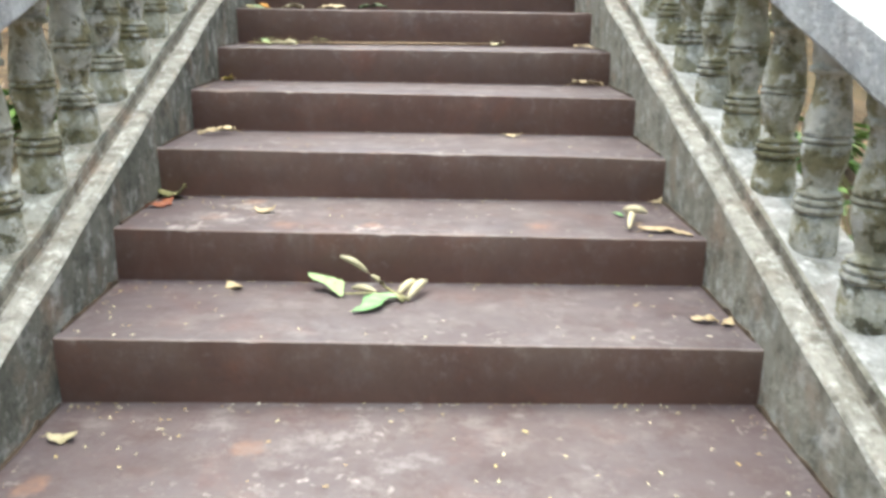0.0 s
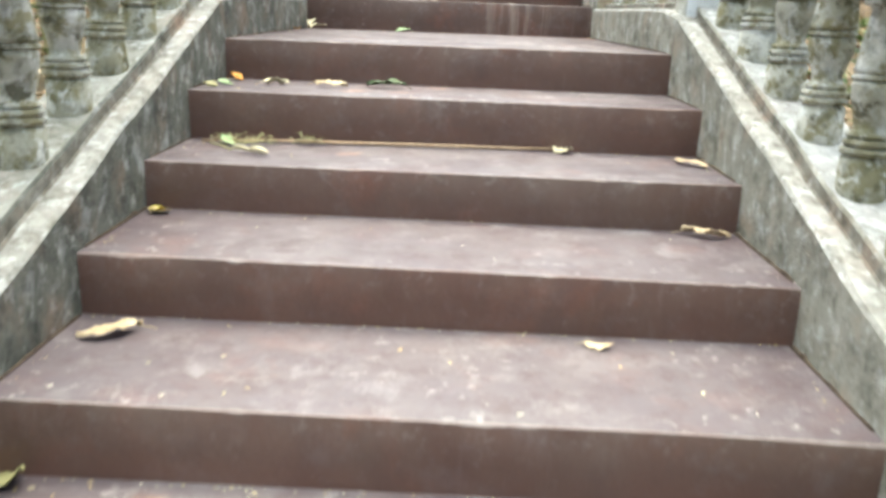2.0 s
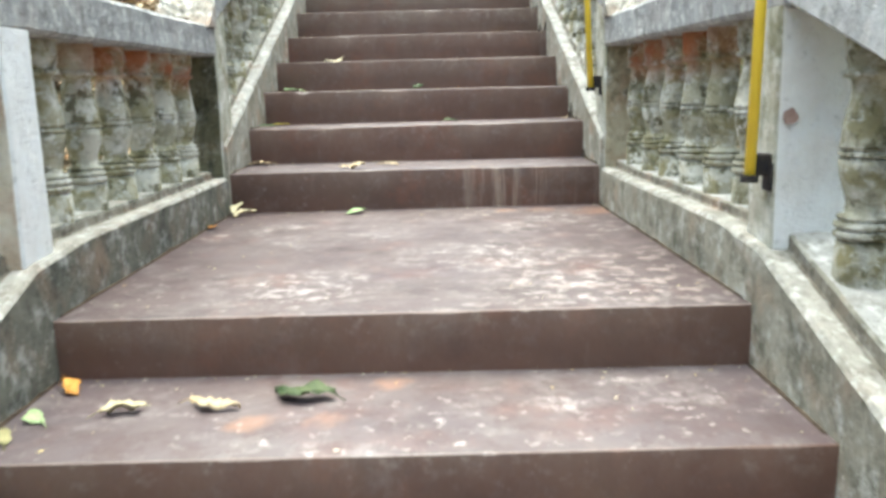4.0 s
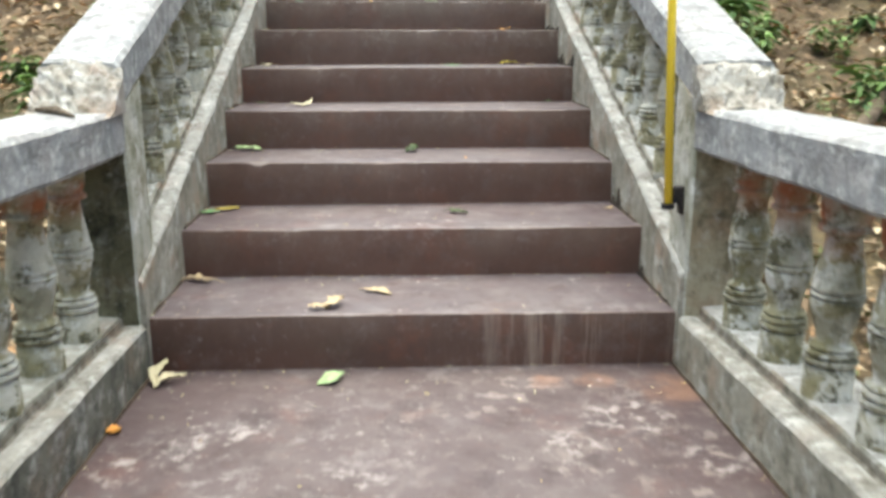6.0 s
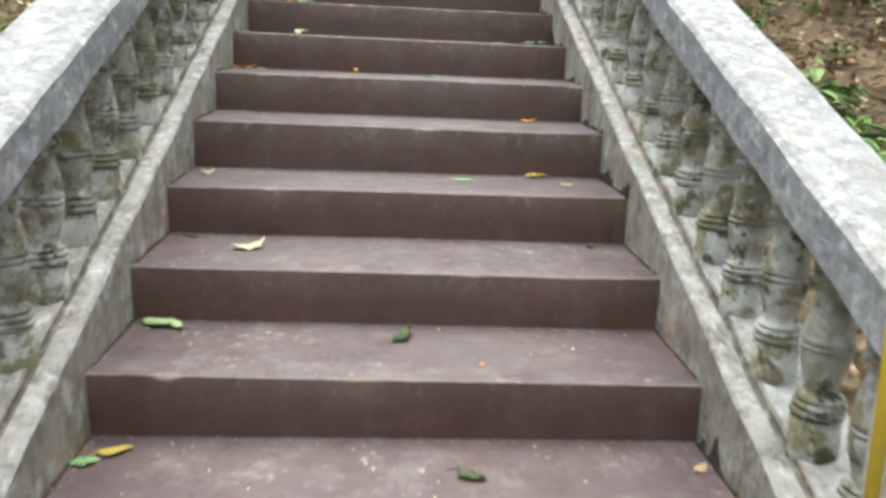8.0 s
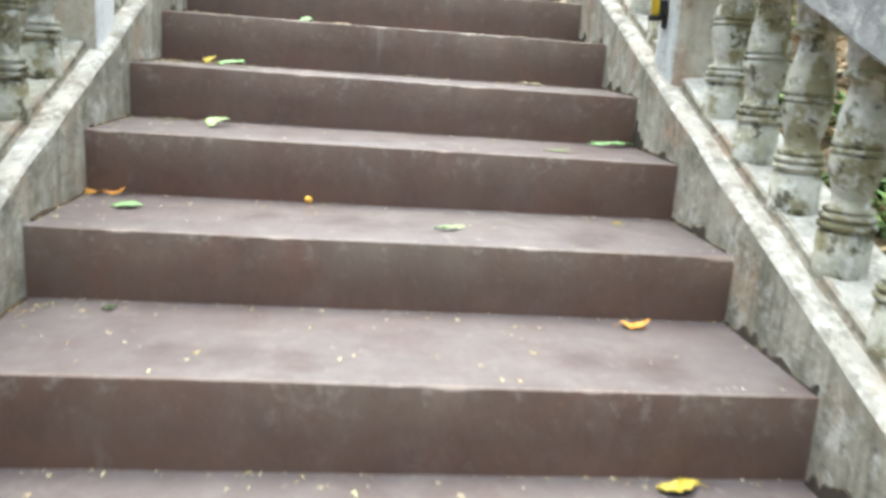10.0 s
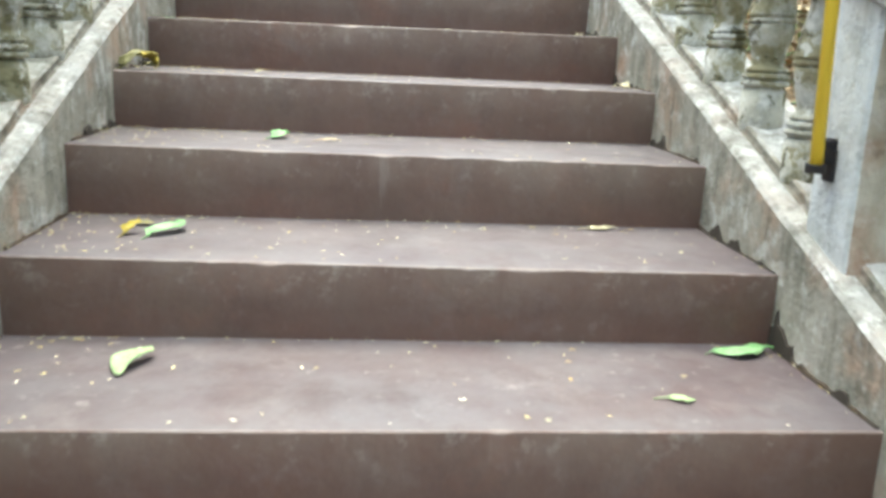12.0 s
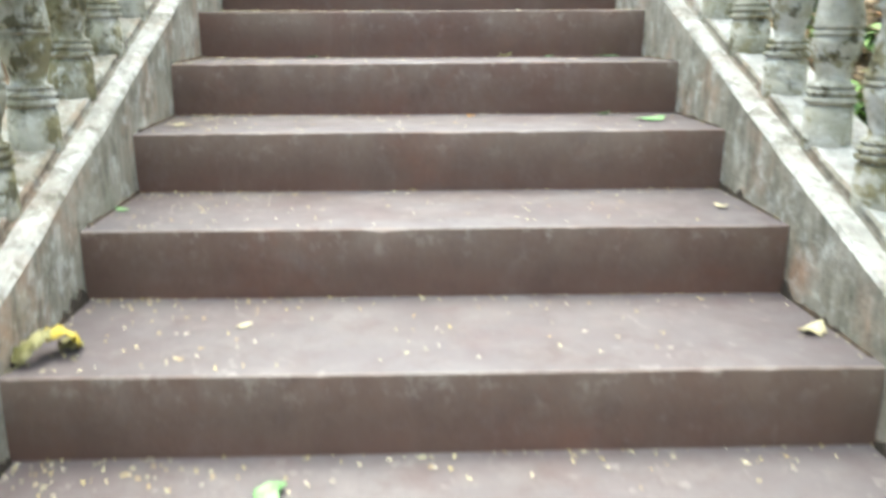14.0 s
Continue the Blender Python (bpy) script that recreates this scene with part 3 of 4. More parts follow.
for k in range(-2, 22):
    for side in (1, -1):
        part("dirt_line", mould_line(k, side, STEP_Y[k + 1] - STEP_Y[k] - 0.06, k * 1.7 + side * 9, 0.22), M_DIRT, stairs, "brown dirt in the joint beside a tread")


# ---- balustrade ----
PROFILE = ((0.0, 0.057), (0.155, 0.055), (0.165, 0.049), (0.172, 0.049), (0.178, 0.059), (0.198, 0.060), (0.205, 0.052), (0.212, 0.052), (0.218, 0.058),
           (0.234, 0.057), (0.241, 0.049), (0.248, 0.049), (0.254, 0.053), (0.264, 0.052), (0.275, 0.039), (0.31, 0.039), (0.36, 0.045), (0.42, 0.053), (0.465, 0.0565),
           (0.488, 0.056), (0.494, 0.051), (0.50, 0.059), (0.513, 0.059), (0.519, 0.053), (0.525, 0.053), (0.531, 0.058), (0.545, 0.057), (0.56, 0.055), (0.60, 0.053), (0.66, 0.048),
           (0.72, 0.042), (0.785, 0.039), (0.80, 0.043), (0.808, 0.057), (0.828, 0.057), (0.836, 0.050), (0.85, 0.050), (0.875, 0.055), (0.93, 0.056), (1.0, 0.057))


def baluster_mesh(height, mat, seed):
    rings = []
    for f, r in ((-0.09, 0.056),) + PROFILE + ((1.06, 0.057),):
        ring = []
        for i in range(18):
            a = 2 * math.pi * i / 18
            rr = r * 1.07 + wob(math.cos(a), math.sin(a), f * 6, 1.6, 0.004, seed)
            ring.append((rr * math.cos(a), rr * math.sin(a), f * height))
        rings.append(ring)
    me = mesh_of(loft(rings), "baluster", mat)
    me.polygons.foreach_set("use_smooth", [True] * len(me.polygons))
    return me


def coping(side, y0, y1, bottom, thick, x_in, width, parent):
    n = max(int((y1 - y0) / 0.06), 2)
    rings = []
    for i in range(n + 1):
        y = y0 + (y1 - y0) * i / n
        z, xi = bottom(y), x_in(y)

        def p(dx, dz, amp=0.0045):
            return (side * (xi + dx + wob(dx * 7 + side, y, dz * 5, 4, amp) + wob(dx + side, y, dz, 13, amp * 0.6)), y + wob(dx * 8, y, dz * 9 + side, 5, 0.006),
                    z + dz + wob(side + dx * 5, y, dz, 4, amp) + wob(side + dx, y, dz, 15, amp * 0.6))
        rings.append([p(0.012, 0), p(0, 0.012), p(0, thick * 0.5), p(0, thick - 0.014), p(0.014, thick), p(width * 0.35, thick + 0.004), p(width * 0.68, thick + 0.003),
                      p(width - 0.014, thick), p(width, thick - 0.014), p(width, 0.012), p(width - 0.012, 0), p(width * 0.5, 0)])
    return part("coping", loft(rings), M_COPE_LOW if y1 < BEND else M_COPE, parent, "pale grey cement coping blotched with white lichen")


def pillar(side, y0, y1, z0, z1, x0, x1, parent, mats, label, top_slope=0.0):
    """A square post; mats: its faces along the stair, and the face to the steps."""
    rings = []
    for j in range(13):
        f = j / 12
        ring = []
        for x, y in ((x0 + 0.008, y0), (x0 + 0.1, y0), (x1 - 0.008, y0), (x1, y0 + 0.008), (x1, y1 - 0.008), (x1 - 0.008, y1), (x0 + 0.1, y1), (x0 + 0.008, y1), (x0, y1 - 0.008),
                     (x0, (y0 + y1) / 2), (x0, y0 + 0.008)):
            z = z0 + f * (z1 + top_slope * (y - y0) - z0)
            ring.append((side * (x + wob(x * 9, y * 3, z, 3, 0.004, side)), y + wob(x * 3, y * 9, z, 3, 0.004, side), z))
        rings.append(ring)
    bm = loft(rings)
    for f, face in enumerate(bm.faces):
        if f < 12 * 11 and f % 11 in (7, 8, 9, 10):
            face.material_index = 1
    return part("pillar", bm, mats, parent, label)


def balustrade(side, stretch):
    ob = tagged(new("balustrade"), {1: "weathered concrete balustrade with vase balusters beside the lower flight", 2: "weathered concrete balustrade with red-topped vase balusters beside the landing",
                                    3: "weathered concrete balustrade with vase balusters beside the upper flight"}[stretch], "balustrade", "balustrades of the stair")
    if stretch == 1:
        meshes = [baluster_mesh(0.558, M_BAL, s) for s in (1.0, 5.0, 9.0)]
        for i in range(-14, 11):
            y = -0.179 + 0.29 * i
            b = part("baluster", meshes[i % 3], None, ob)
            b.location = (side * (0.90 + 0.147), y, line_1(y) + 0.203)
            b.rotation_euler.z = i * 1.3
        coping(side, BOTTOM_END, 2.93, lambda y: line_1(y) + 0.760, 0.135, lambda y: 0.93, 0.26, ob)
        post = pillar(side, 2.935, 3.10, 0.75, 1.712, 0.924, 1.11, ob, [M_PILL, M_PILL_GREEN] if side > 0 else [M_PILL_BEIGE, M_PILL], "square whitewashed pillar with stains")
        if side > 0:
            bm = bmesh.new()
            ring = []
            for i in range(20):
                a = 2 * math.pi * i / 20
                r = 0.017 * (1 + 0.35 * noise.noise(Vector((math.cos(a) * 1.5, math.sin(a) * 1.5, 4.0))))
                ring.append((0.957 + r * math.cos(a), 1.45 + 1.25 * r * math.sin(a)))
            front = [bm.verts.new((x, 2.9285, z)) for x, z in ring]
            back = [bm.verts.new((x, 2.942, z)) for x, z in ring]
            bm.faces.new(front)
            for i in range(20):
                bm.faces.new((front[i], front[(i + 1) % 20], back[(i + 1) % 20], back[i]))
            part("paint_splash", bm, M_SPLASH, post, "maroon paint splash")
    elif stretch == 2:
        meshes = [baluster_mesh(0.526, M_BALR_MOSS if side > 0 else M_BALR, s) for s in (2.0, 6.0)]
        for i in range(6):
            y = 4.656 - 0.262 * i
            b = part("baluster", meshes[i % 2], None, ob)
            b.location = (side * (half_width(y) + 0.137), y, 1.182)
            b.rotation_euler.z = i * 1.7
        coping(side, 2.925, 4.848, lambda y: 1.705, 0.138, lambda y: 0.93 - 0.045 * (y - 2.925) / 1.92, 0.245, ob)
    else:
        meshes = [baluster_mesh(0.520, M_BAL_UP if side > 0 else M_BAL, s) for s in (3.0, 7.0, 11.0)]
        ys = [5.18 + 0.2528 * i for i in range(13)] + [8.82 + 0.277 * i for i in range(20)]
        for i, y in enumerate(ys):
            b = part("baluster", meshes[i % 3], None, ob)
            b.location = (side * (0.872 + 0.125), y, line_2(y) + 0.176)
            b.rotation_euler.z = i * 2.1
        cope = coping(side, 4.852, TOP_END, lambda y: line_2(y) + 0.692, 0.143, lambda y: 0.888, 0.235, ob)
        pillar(side, 4.8465, 5.05, 0.9, 1.85, 0.886, 1.146, ob, [M_PILL_MOSS if side > 0 else M_PILL_BLACK, M_PILL_GREEN], "square mossy plastered pillar", SLOPE_2)
        rings = []
        for i in range(52):
            f = i / 51
            x = 0.878 + 0.25 * f
            edge = 0.55 + 0.45 * math.sin(math.pi * min(max(f * 1.05, 0.06), 0.97)) ** 0.5
            ring = [(side * x, 4.862, 1.832), (side * x, 4.70, 1.832)]
            for y, z in ((4.70, 1.844), (4.715, 1.858), (4.728, 1.870), (4.742, 1.884), (4.756, 1.897), (4.770, 1.911), (4.783, 1.924), (4.796, 1.938), (4.809, 1.950), (4.822, 1.962), (4.838, 1.974), (4.858, 1.984)):
                r1, r2 = wob(x * 2, y * 2 + side, z * 2, 6, 0.026), wob(x, y, z + side, 30, 0.012) + wob(x, y, z - side, 75, 0.009)
                ring.append((side * (x + r2), 4.862 + (y - 4.862) * edge * (1 + 3 * r1) - 0.4 * r2, 1.842 + (z - 1.842) * (0.75 + 0.25 * edge) + r1 * 0.7 + r2))
            rings.append(ring)
        part("mortar", loft(rings), M_MORTAR, cope, "rough broken lump of whitish mortar")
        pillar(side, 8.45, 8.62, 2.3, 3.22, 0.905, 1.11, ob, [M_PILL_RUST, M_PILL_GREY if side > 0 else M_PILL], "square plastered pillar with rusty orange patches", SLOPE_2)
    return ob


for stretch in (1, 2, 3):
    for side in (1, -1):
        balustrade(side, stretch)

# ---- yellow poles ----


def yellow_pole(x, y, z, lean, wall):
    ob = tagged(new("marker_pole"), "upright yellow painted metal pole clamped to a pillar", "pole", "yellow poles")
    ob.location = (x, y, z)
    ob.rotation_euler = (0, radians(lean), 0)
    part("tube", tube([(0, 0, 0.0), (0, 0, 0.7), (0, 0, 1.4), (0, 0, 2.0)], [0.0135] * 4, 14), M_YELLOW, ob, smooth=True)
    part("foot_ring", tube([(0, 0, -0.012), (0, 0, 0.006)], [0.022, 0.022], 14), M_BLACK, ob, "black iron ring")
    reach = wall - x
    bm = bmesh.new()
    bmesh.ops.create_cube(bm, size=1, matrix=Matrix.Translation((reach / 2 + 0.009, 0.022, 0.030)) @ Matrix.Diagonal((reach + 0.01, 0.035, 0.055, 1)))
    bmesh.ops.bevel(bm, geom=bm.edges[:], offset=0.004, segments=1, affect="EDGES")
    clamp = part("clamp", bm, M_BLACK, ob, "black iron clamp")
    bm = bmesh.new()
    bmesh.ops.create_cube(bm, size=1, matrix=Matrix.Translation((reach - 0.004, 0.02, 0.0)) @ Matrix.Diagonal((0.012, 0.045, 0.07, 1)))
    bmesh.ops.bevel(bm, geom=bm.edges[:], offset=0.003, segments=1, affect="EDGES")
    part("wall_plate", bm, M_BLACK, clamp, "rusty black wall plate")


yellow_pole(0.868, 2.94, 1.305, 1.5, 0.925)
yellow_pole(0.834, 4.91, 1.518, -2.4, 0.886)
yellow_pole(0.859, 8.53, 2.885, -2.5, 0.905)

# ---- leaves on the steps ----


def leaf_mesh(kind, length, seed, slim, bend):
    """A pointed blade with a midrib fold, curl and a stalk."""
    rng = random.Random(seed)
    curl = {"green": 0.2, "dark": 0.7, "dry": 0.8, "tan": 0.6, "pale": 0.7, "yellow": 1.4, "orange": 1.0, "olive": 1.4, "red": 0.5, "lime": 0.8}[kind] * rng.uniform(0.7, 1.3)
    curl = curl if bend is None else bend
    length *= 1.1
    wide = length * rng.uniform(0.24, 0.34)
    fold = rng.choice((-1, -1, 1)) * rng.uniform(0.08, 0.28) * (0.6 if kind == "green" else 1.1)
    twist = rng.uniform(-0.8, 0.8) * curl
    crumple = {"green": 0.03, "yellow": 0.13, "olive": 0.13}.get(kind, 0.075)
    wide *= slim
    n = 12
    rings, spine = [], []
    px = pz = 0.0
    for i in range(n + 1):
        f = i / n
        ang = curl * (f - 0.45) * 1.1
        px += length / n * math.cos(ang)
        pz += length / n * math.sin(ang)
        w = wide * (math.sin(math.pi * min(f * 0.97 + 0.015, 1)) ** 0.8) * (1.12 - 0.3 * f)
        w *= 1 + 0.18 * math.sin(seed + f * 17)
        tw = twist * (f - 0.5)
        ring = []
        for s in (-1, -0.6, 0, 0.6, 1):
            up = (0.3 * abs(s) + 0.9 * s * s) * fold * w + wob(px * 55, s * 2, seed, 1.0, length * crumple)
            yy = s * w
            ring.append((px, yy * math.cos(tw) - up * math.sin(tw), pz + yy * math.sin(tw) + up * math.cos(tw)))
        rings.append(ring)
        spine.append((px, 0.0, pz))
    low = min(p[2] for r in rings for p in r)
    bm = bmesh.new()
    thick = max(0.0007, length * 0.008)
    top = [[bm.verts.new((x - length / 2, y, z - low + thick)) for x, y, z in r] for r in rings]
    bot = [[bm.verts.new((x - length / 2, y, z - low)) for x, y, z in r] for r in rings]
    for a, b in zip(top, top[1:]):
        for i in range(4):
            bm.faces.new((a[i], a[i + 1], b[i + 1], b[i]))
    for a, b in zip(bot, bot[1:]):
        for i in range(4):
            bm.faces.new((a[i + 1], a[i], b[i], b[i + 1]))
    for a, b, c, d in zip(top, top[1:], bot, bot[1:]):
        bm.faces.new((a[0], b[0], d[0], c[0]))
        bm.faces.new((b[4], a[4], c[4], d[4]))
    bm.faces.new((*top[0], *bot[0][::-1]))
    bm.faces.new((*top[-1][::-1], *bot[-1]))
    x0, _, z0 = spine[0]
    stalk = tube([(x0 - length / 2 + 0.004, 0, max(z0 - low, 0.002)), (x0 - length * 0.62, length * 0.02, 0.004), (x0 - length * 0.75, length * 0.05, 0.002)], [length * 0.014, length * 0.011, length * 0.009], 5)
    me2 = bpy.data.meshes.new("stalk")
    stalk.to_mesh(me2)
    stalk.free()
    bm.from_mesh(me2)
    me = mesh_of(bm, "fallen_leaf", LEAF[kind][0])
    me.polygons.foreach_set("use_smooth", [True] * len(me.polygons))
    return me


leaf_count = 0


def fallen_leaf(kind, x, y, k, length, turn, slim=1.0, bend=None):
    global leaf_count
    leaf_count += 1
    ob = new("fallen_leaf", leaf_mesh(kind, length, leaf_count * 1.37, slim, bend))
    ob.matrix_basis = pose(x, y, tread_z(k, x, y) + 0.003, 0, 0, turn)
    tagged(ob, LEAF[kind][1], "leaf", "leaves on the steps")


def blade(kind, k, base, tip, half, arch=0.0, droop=0.0, crumple=0.04, seed=0.0, shape=0.8):
    """A leaf blade from its base to its tip, each (x, y, height over the tread); arch lifts its middle, droop bends its margins down."""
    a, b = (Vector((x, y, tread_z(k, x, y) + up)) for x, y, up in (base, tip))
    along = b - a
    length = along.length
    side = along.cross(Vector((0, 0, 1))).normalized()
    up = side.cross(along).normalized()
    n, rows_top = 14, []
    for i in range(n + 1):
        f = i / n
        w = half * (math.sin(math.pi * min(f * 0.96 + 0.02, 1.0)) ** shape) * (1.15 - 0.35 * f) * (1 + min(3.0 * crumple, 0.25) * math.sin(seed * 3 + f * 15) + 1.2 * crumple * math.sin(seed + f * 37))
        mid = a + along * f + up * (0.6 * arch * math.sin(math.pi * f)) + side * (0.08 * length * math.sin(2 * math.pi * f + seed))
        ring = []
        for q in (-1, -0.66, -0.3, 0, 0.3, 0.66, 1):
            z = -0.4 * droop * w * q * q + 0.22 * w * abs(q) + wob(f * 3.1, q * 1.4, seed, 1.7, length * crumple * 1.4) + wob(f * 8, q * 2.6, seed + 5, 1.5, length * crumple * 0.9)
            ring.append(mid + side * (w * q) + up * z)
        rows_top.append(ring)
    sink = min(p.z - tread_z(k, p.x, p.y) for r in rows_top for p in r if STEP_Y[k] < p.y)
    centre = (a + b) / 2
    centre.z = tread_z(k, centre.x, centre.y)
    bm = bmesh.new()
    thick = 0.0012
    top = [[bm.verts.new(p - centre - Vector((0, 0, sink - 0.003 - thick))) for p in r] for r in rows_top]
    low = [[bm.verts.new(p - centre - Vector((0, 0, sink - 0.003))) for p in r] for r in rows_top]
    for p, q, u, v in zip(top, top[1:], low, low[1:]):
        for i in range(6):
            bm.faces.new((p[i], p[i + 1], q[i + 1], q[i]))
            bm.faces.new((u[i + 1], u[i], v[i], v[i + 1]))
        bm.faces.new((p[0], q[0], v[0], u[0]))
        bm.faces.new((q[6], p[6], u[6], v[6]))
    bm.faces.new((*top[0], *low[0][::-1]))
    bm.faces.new((*top[-1][::-1], *low[-1]))
    return bm, centre


def shaped_leaf(kind, k, base, tip, half, arch=0.0, droop=0.0, crumple=0.04, stalk=0.03, shape=0.8):
    """A fallen leaf with its midrib and stalk."""
    seed = abs(base[0] * 7 + base[1] * 3)
    bm, centre = blade(kind, k, base, tip, half, arch, droop, crumple, seed, shape)
    if stalk:
        a, b = (Vector((x, y, tread_z(k, x, y) + up + 0.003)) - centre for x, y, up in (base, tip))
        end = a - (b - a).normalized() * stalk
        end.z = tread_z(k, end.x + centre.x, end.y + centre.y) - centre.z + 0.003
        t = tube([a + (b - a) * 0.06 + Vector((0, 0, 0.002)), a, end], [0.0016, 0.0017, 0.0013], 6)
        extra = bpy.data.meshes.new("stalk")
        t.to_mesh(extra)
        t.free()
        bm.from_mesh(extra)
    ob = part("fallen_leaf", bm, LEAF[kind][0], smooth=True)
    ob.location = centre
    return tagged(ob, LEAF[kind][1], "leaf", "leaves on the steps")


def pod_sprig(k, place, label, pods, blades, stems):
    """A broken sprig with cream seed pods."""
    base = Vector((*place, tread_z(k, *place)))
    ob = tagged(new("fallen_sprig"), label, "sprig", "fallen sprigs")
    ob.location = base

    def at(p):
        return Vector((p[0], p[1], tread_z(k, p[0], p[1]) + p[2])) - base

    for a, b, r in pods:
        a, b = at(a), at(b)
        ring = [(0.0, 0.25), (0.12, 0.62), (0.3, 0.92), (0.52, 1.0), (0.74, 0.86), (0.92, 0.5), (1.0, 0.18)]
        bend = Vector((0, 0, 0.10 * (b - a).length))
        part("pod", tube([a.lerp(b, f) + bend * math.sin(math.pi * f) for f, _ in ring], [r * q for _, q in ring], 10), LEAF["pale"][0], ob, "cream seed pod", smooth=True)
    for kind, a, b, half, arch, droop in blades:
        bm, centre = blade(kind, k, a, b, half, arch, droop, 0.03, a[0] * 5)
        leaf = part("leaf", bm, LEAF[kind][0], ob, "green leaf", smooth=True)
        leaf.location = centre - base
    for a, b, r in stems:
        a, b = at(a), at(b)
        part("stem", tube([a, a.lerp(b, 0.5) + Vector((0, 0, 0.004)), b], [r, r * 0.9, r * 0.7], 7), LEAF["olive"][0], ob, "olive stem", smooth=True)


pod_sprig(1, (-0.08, 0.36), "broken green sprig with cream seed pods on a maroon step",
          [((-0.182, 0.404, 0.012), (-0.108, 0.370, 0.012), 0.010), ((-0.081, 0.417, 0.008), (-0.126, 0.408, 0.052), 0.008), ((-0.131, 0.407, 0.057), (-0.215, 0.397, 0.112), 0.0095),
           ((-0.045, 0.345, 0.013), (0.010, 0.425, 0.030), 0.0125), ((-0.014, 0.310, 0.013), (0.042, 0.425, 0.030), 0.0135)],
          [("lime", (-0.200, 0.355, 0.008), (-0.308, 0.455, 0.045), 0.030, 0.006, 0.3), ("green", (-0.048, 0.338, 0.012), (-0.168, 0.215, 0.006), 0.036, 0.010, 0.25)],
          [((-0.030, 0.300, 0.010), (-0.081, 0.417, 0.010), 0.006), ((-0.060, 0.350, 0.010), (-0.200, 0.357, 0.010), 0.004), ((-0.045, 0.335, 0.010), (-0.012, 0.310, 0.010), 0.007)])
pod_sprig(2, (0.72, 0.70), "pair of cream seed pods on a stem on a step",
          [((0.700, 0.750, 0.026), (0.772, 0.712, 0.028), 0.0135), ((0.722, 0.715, 0.022), (0.676, 0.560, 0.012), 0.0115)],
          [("green", (0.705, 0.755, 0.012), (0.672, 0.778, 0.016), 0.012, 0.003, 0.2)],
          [((0.712, 0.752, 0.012), (0.735, 0.720, 0.012), 0.004)])
pod_sprig(5, (-0.63, 2.20), "cream seed pod and pale leaf among moss on a step",
          [((-0.690, 2.205, 0.012), (-0.615, 2.170, 0.012), 0.008), ((-0.625, 2.178, 0.014), (-0.558, 2.145, 0.012), 0.0125)],
          [("lime", (-0.710, 2.335, 0.012), (-0.775, 2.395, 0.035), 0.022, 0.008, 0.3)],
          [((-0.690, 2.205, 0.010), (-0.790, 2.330, 0.008), 0.004), ((-0.700, 2.330, 0.010), (-0.560, 2.440, 0.008), 0.003)])
shaped_leaf("dark", 13, (-0.671, 7.629, 0.006), (-0.641, 7.649, 0.008), 0.010, 0.004, 0.3, 0.08, 0)
shaped_leaf("tan", 2, (0.715, 0.600, 0.018), (0.868, 0.522, 0.012), 0.021, 0.004, 0.5)
shaped_leaf("tan", 5, (0.800, 2.360, 0.010), (0.862, 2.215, 0.010), 0.022, 0.010, 0.6)
shaped_leaf("orange", 6, (-0.860, 2.925, 0.030), (-0.798, 2.868, 0.010), 0.022, 0.010, 0.7, 0.06)
shaped_leaf("lime", 6, (-0.808, 2.682, 0.008), (-0.862, 2.735, 0.020), 0.022, 0.008, 0.6)
shaped_leaf("olive", 6, (-0.835, 2.565, 0.008), (-0.868, 2.625, 0.020), 0.022, 0.008, 0.6)
shaped_leaf("pale", 6, (-0.690, 2.722, 0.014), (-0.600, 2.772, 0.010), 0.022, 0.004, -0.5, 0.09)
shaped_leaf("dry", 6, (-0.505, 2.782, 0.012), (-0.377, 2.735, 0.008), 0.018, 0.012, 0.6, 0.08)
shaped_leaf("dark", 6, (-0.160, 2.788, 0.018), (-0.313, 2.832, 0.010), 0.036, 0.010, 0.35, 0.06)
shaped_leaf("pale", 7, (-0.835, 4.745, 0.006), (-0.825, 4.852, 0.055), 0.019, 0.012, -0.4, 0.06, 0)
shaped_leaf("pale", 7, (-0.838, 4.742, 0.006), (-0.745, 4.808, 0.022), 0.020, 0.010, -0.5, 0.06, 0)
shaped_leaf("lime", 7, (-0.238, 4.805, 0.018), (-0.318, 4.742, 0.006), 0.036, 0.018, 0.8, 0.012, 0.02)
shaped_leaf("tan", 8, (-0.755, 5.288, 0.016), (-0.866, 5.308, 0.010), 0.021, 0.008, 0.4, 0.08, 0.05)
shaped_leaf("dry", 8, (-0.303, 4.935, 0.006), (-0.245, 5.008, 0.016), 0.024, 0.006, -0.5, 0.10, 0)
shaped_leaf("dry", 8, (-0.298, 4.935, 0.006), (-0.362, 4.945, 0.010), 0.018, 0.006, 0.4, 0.12, 0)
shaped_leaf("dry", 8, (-0.176, 5.150, 0.012), (-0.078, 5.100, 0.008), 0.023, 0.010, 0.6)
shaped_leaf("green", 9, (-0.865, 5.665, 0.010), (-0.795, 5.690, 0.010), 0.024, 0.010, 0.5)
shaped_leaf("yellow", 9, (-0.815, 5.715, 0.010), (-0.725, 5.752, 0.008), 0.018, 0.006, 0.4)
shaped_leaf("dark", 9, (0.150, 5.640, 0.012), (0.222, 5.585, 0.008), 0.019, 0.010, 0.9, 0.09)
shaped_leaf("lime", 10, (-0.828, 6.265, 0.014), (-0.690, 6.205, 0.006), 0.030, 0.008, 0.4)
shaped_leaf("dark", 10, (-0.020, 6.125, 0.006), (0.038, 6.215, 0.018), 0.022, 0.012, 0.9, 0.10)
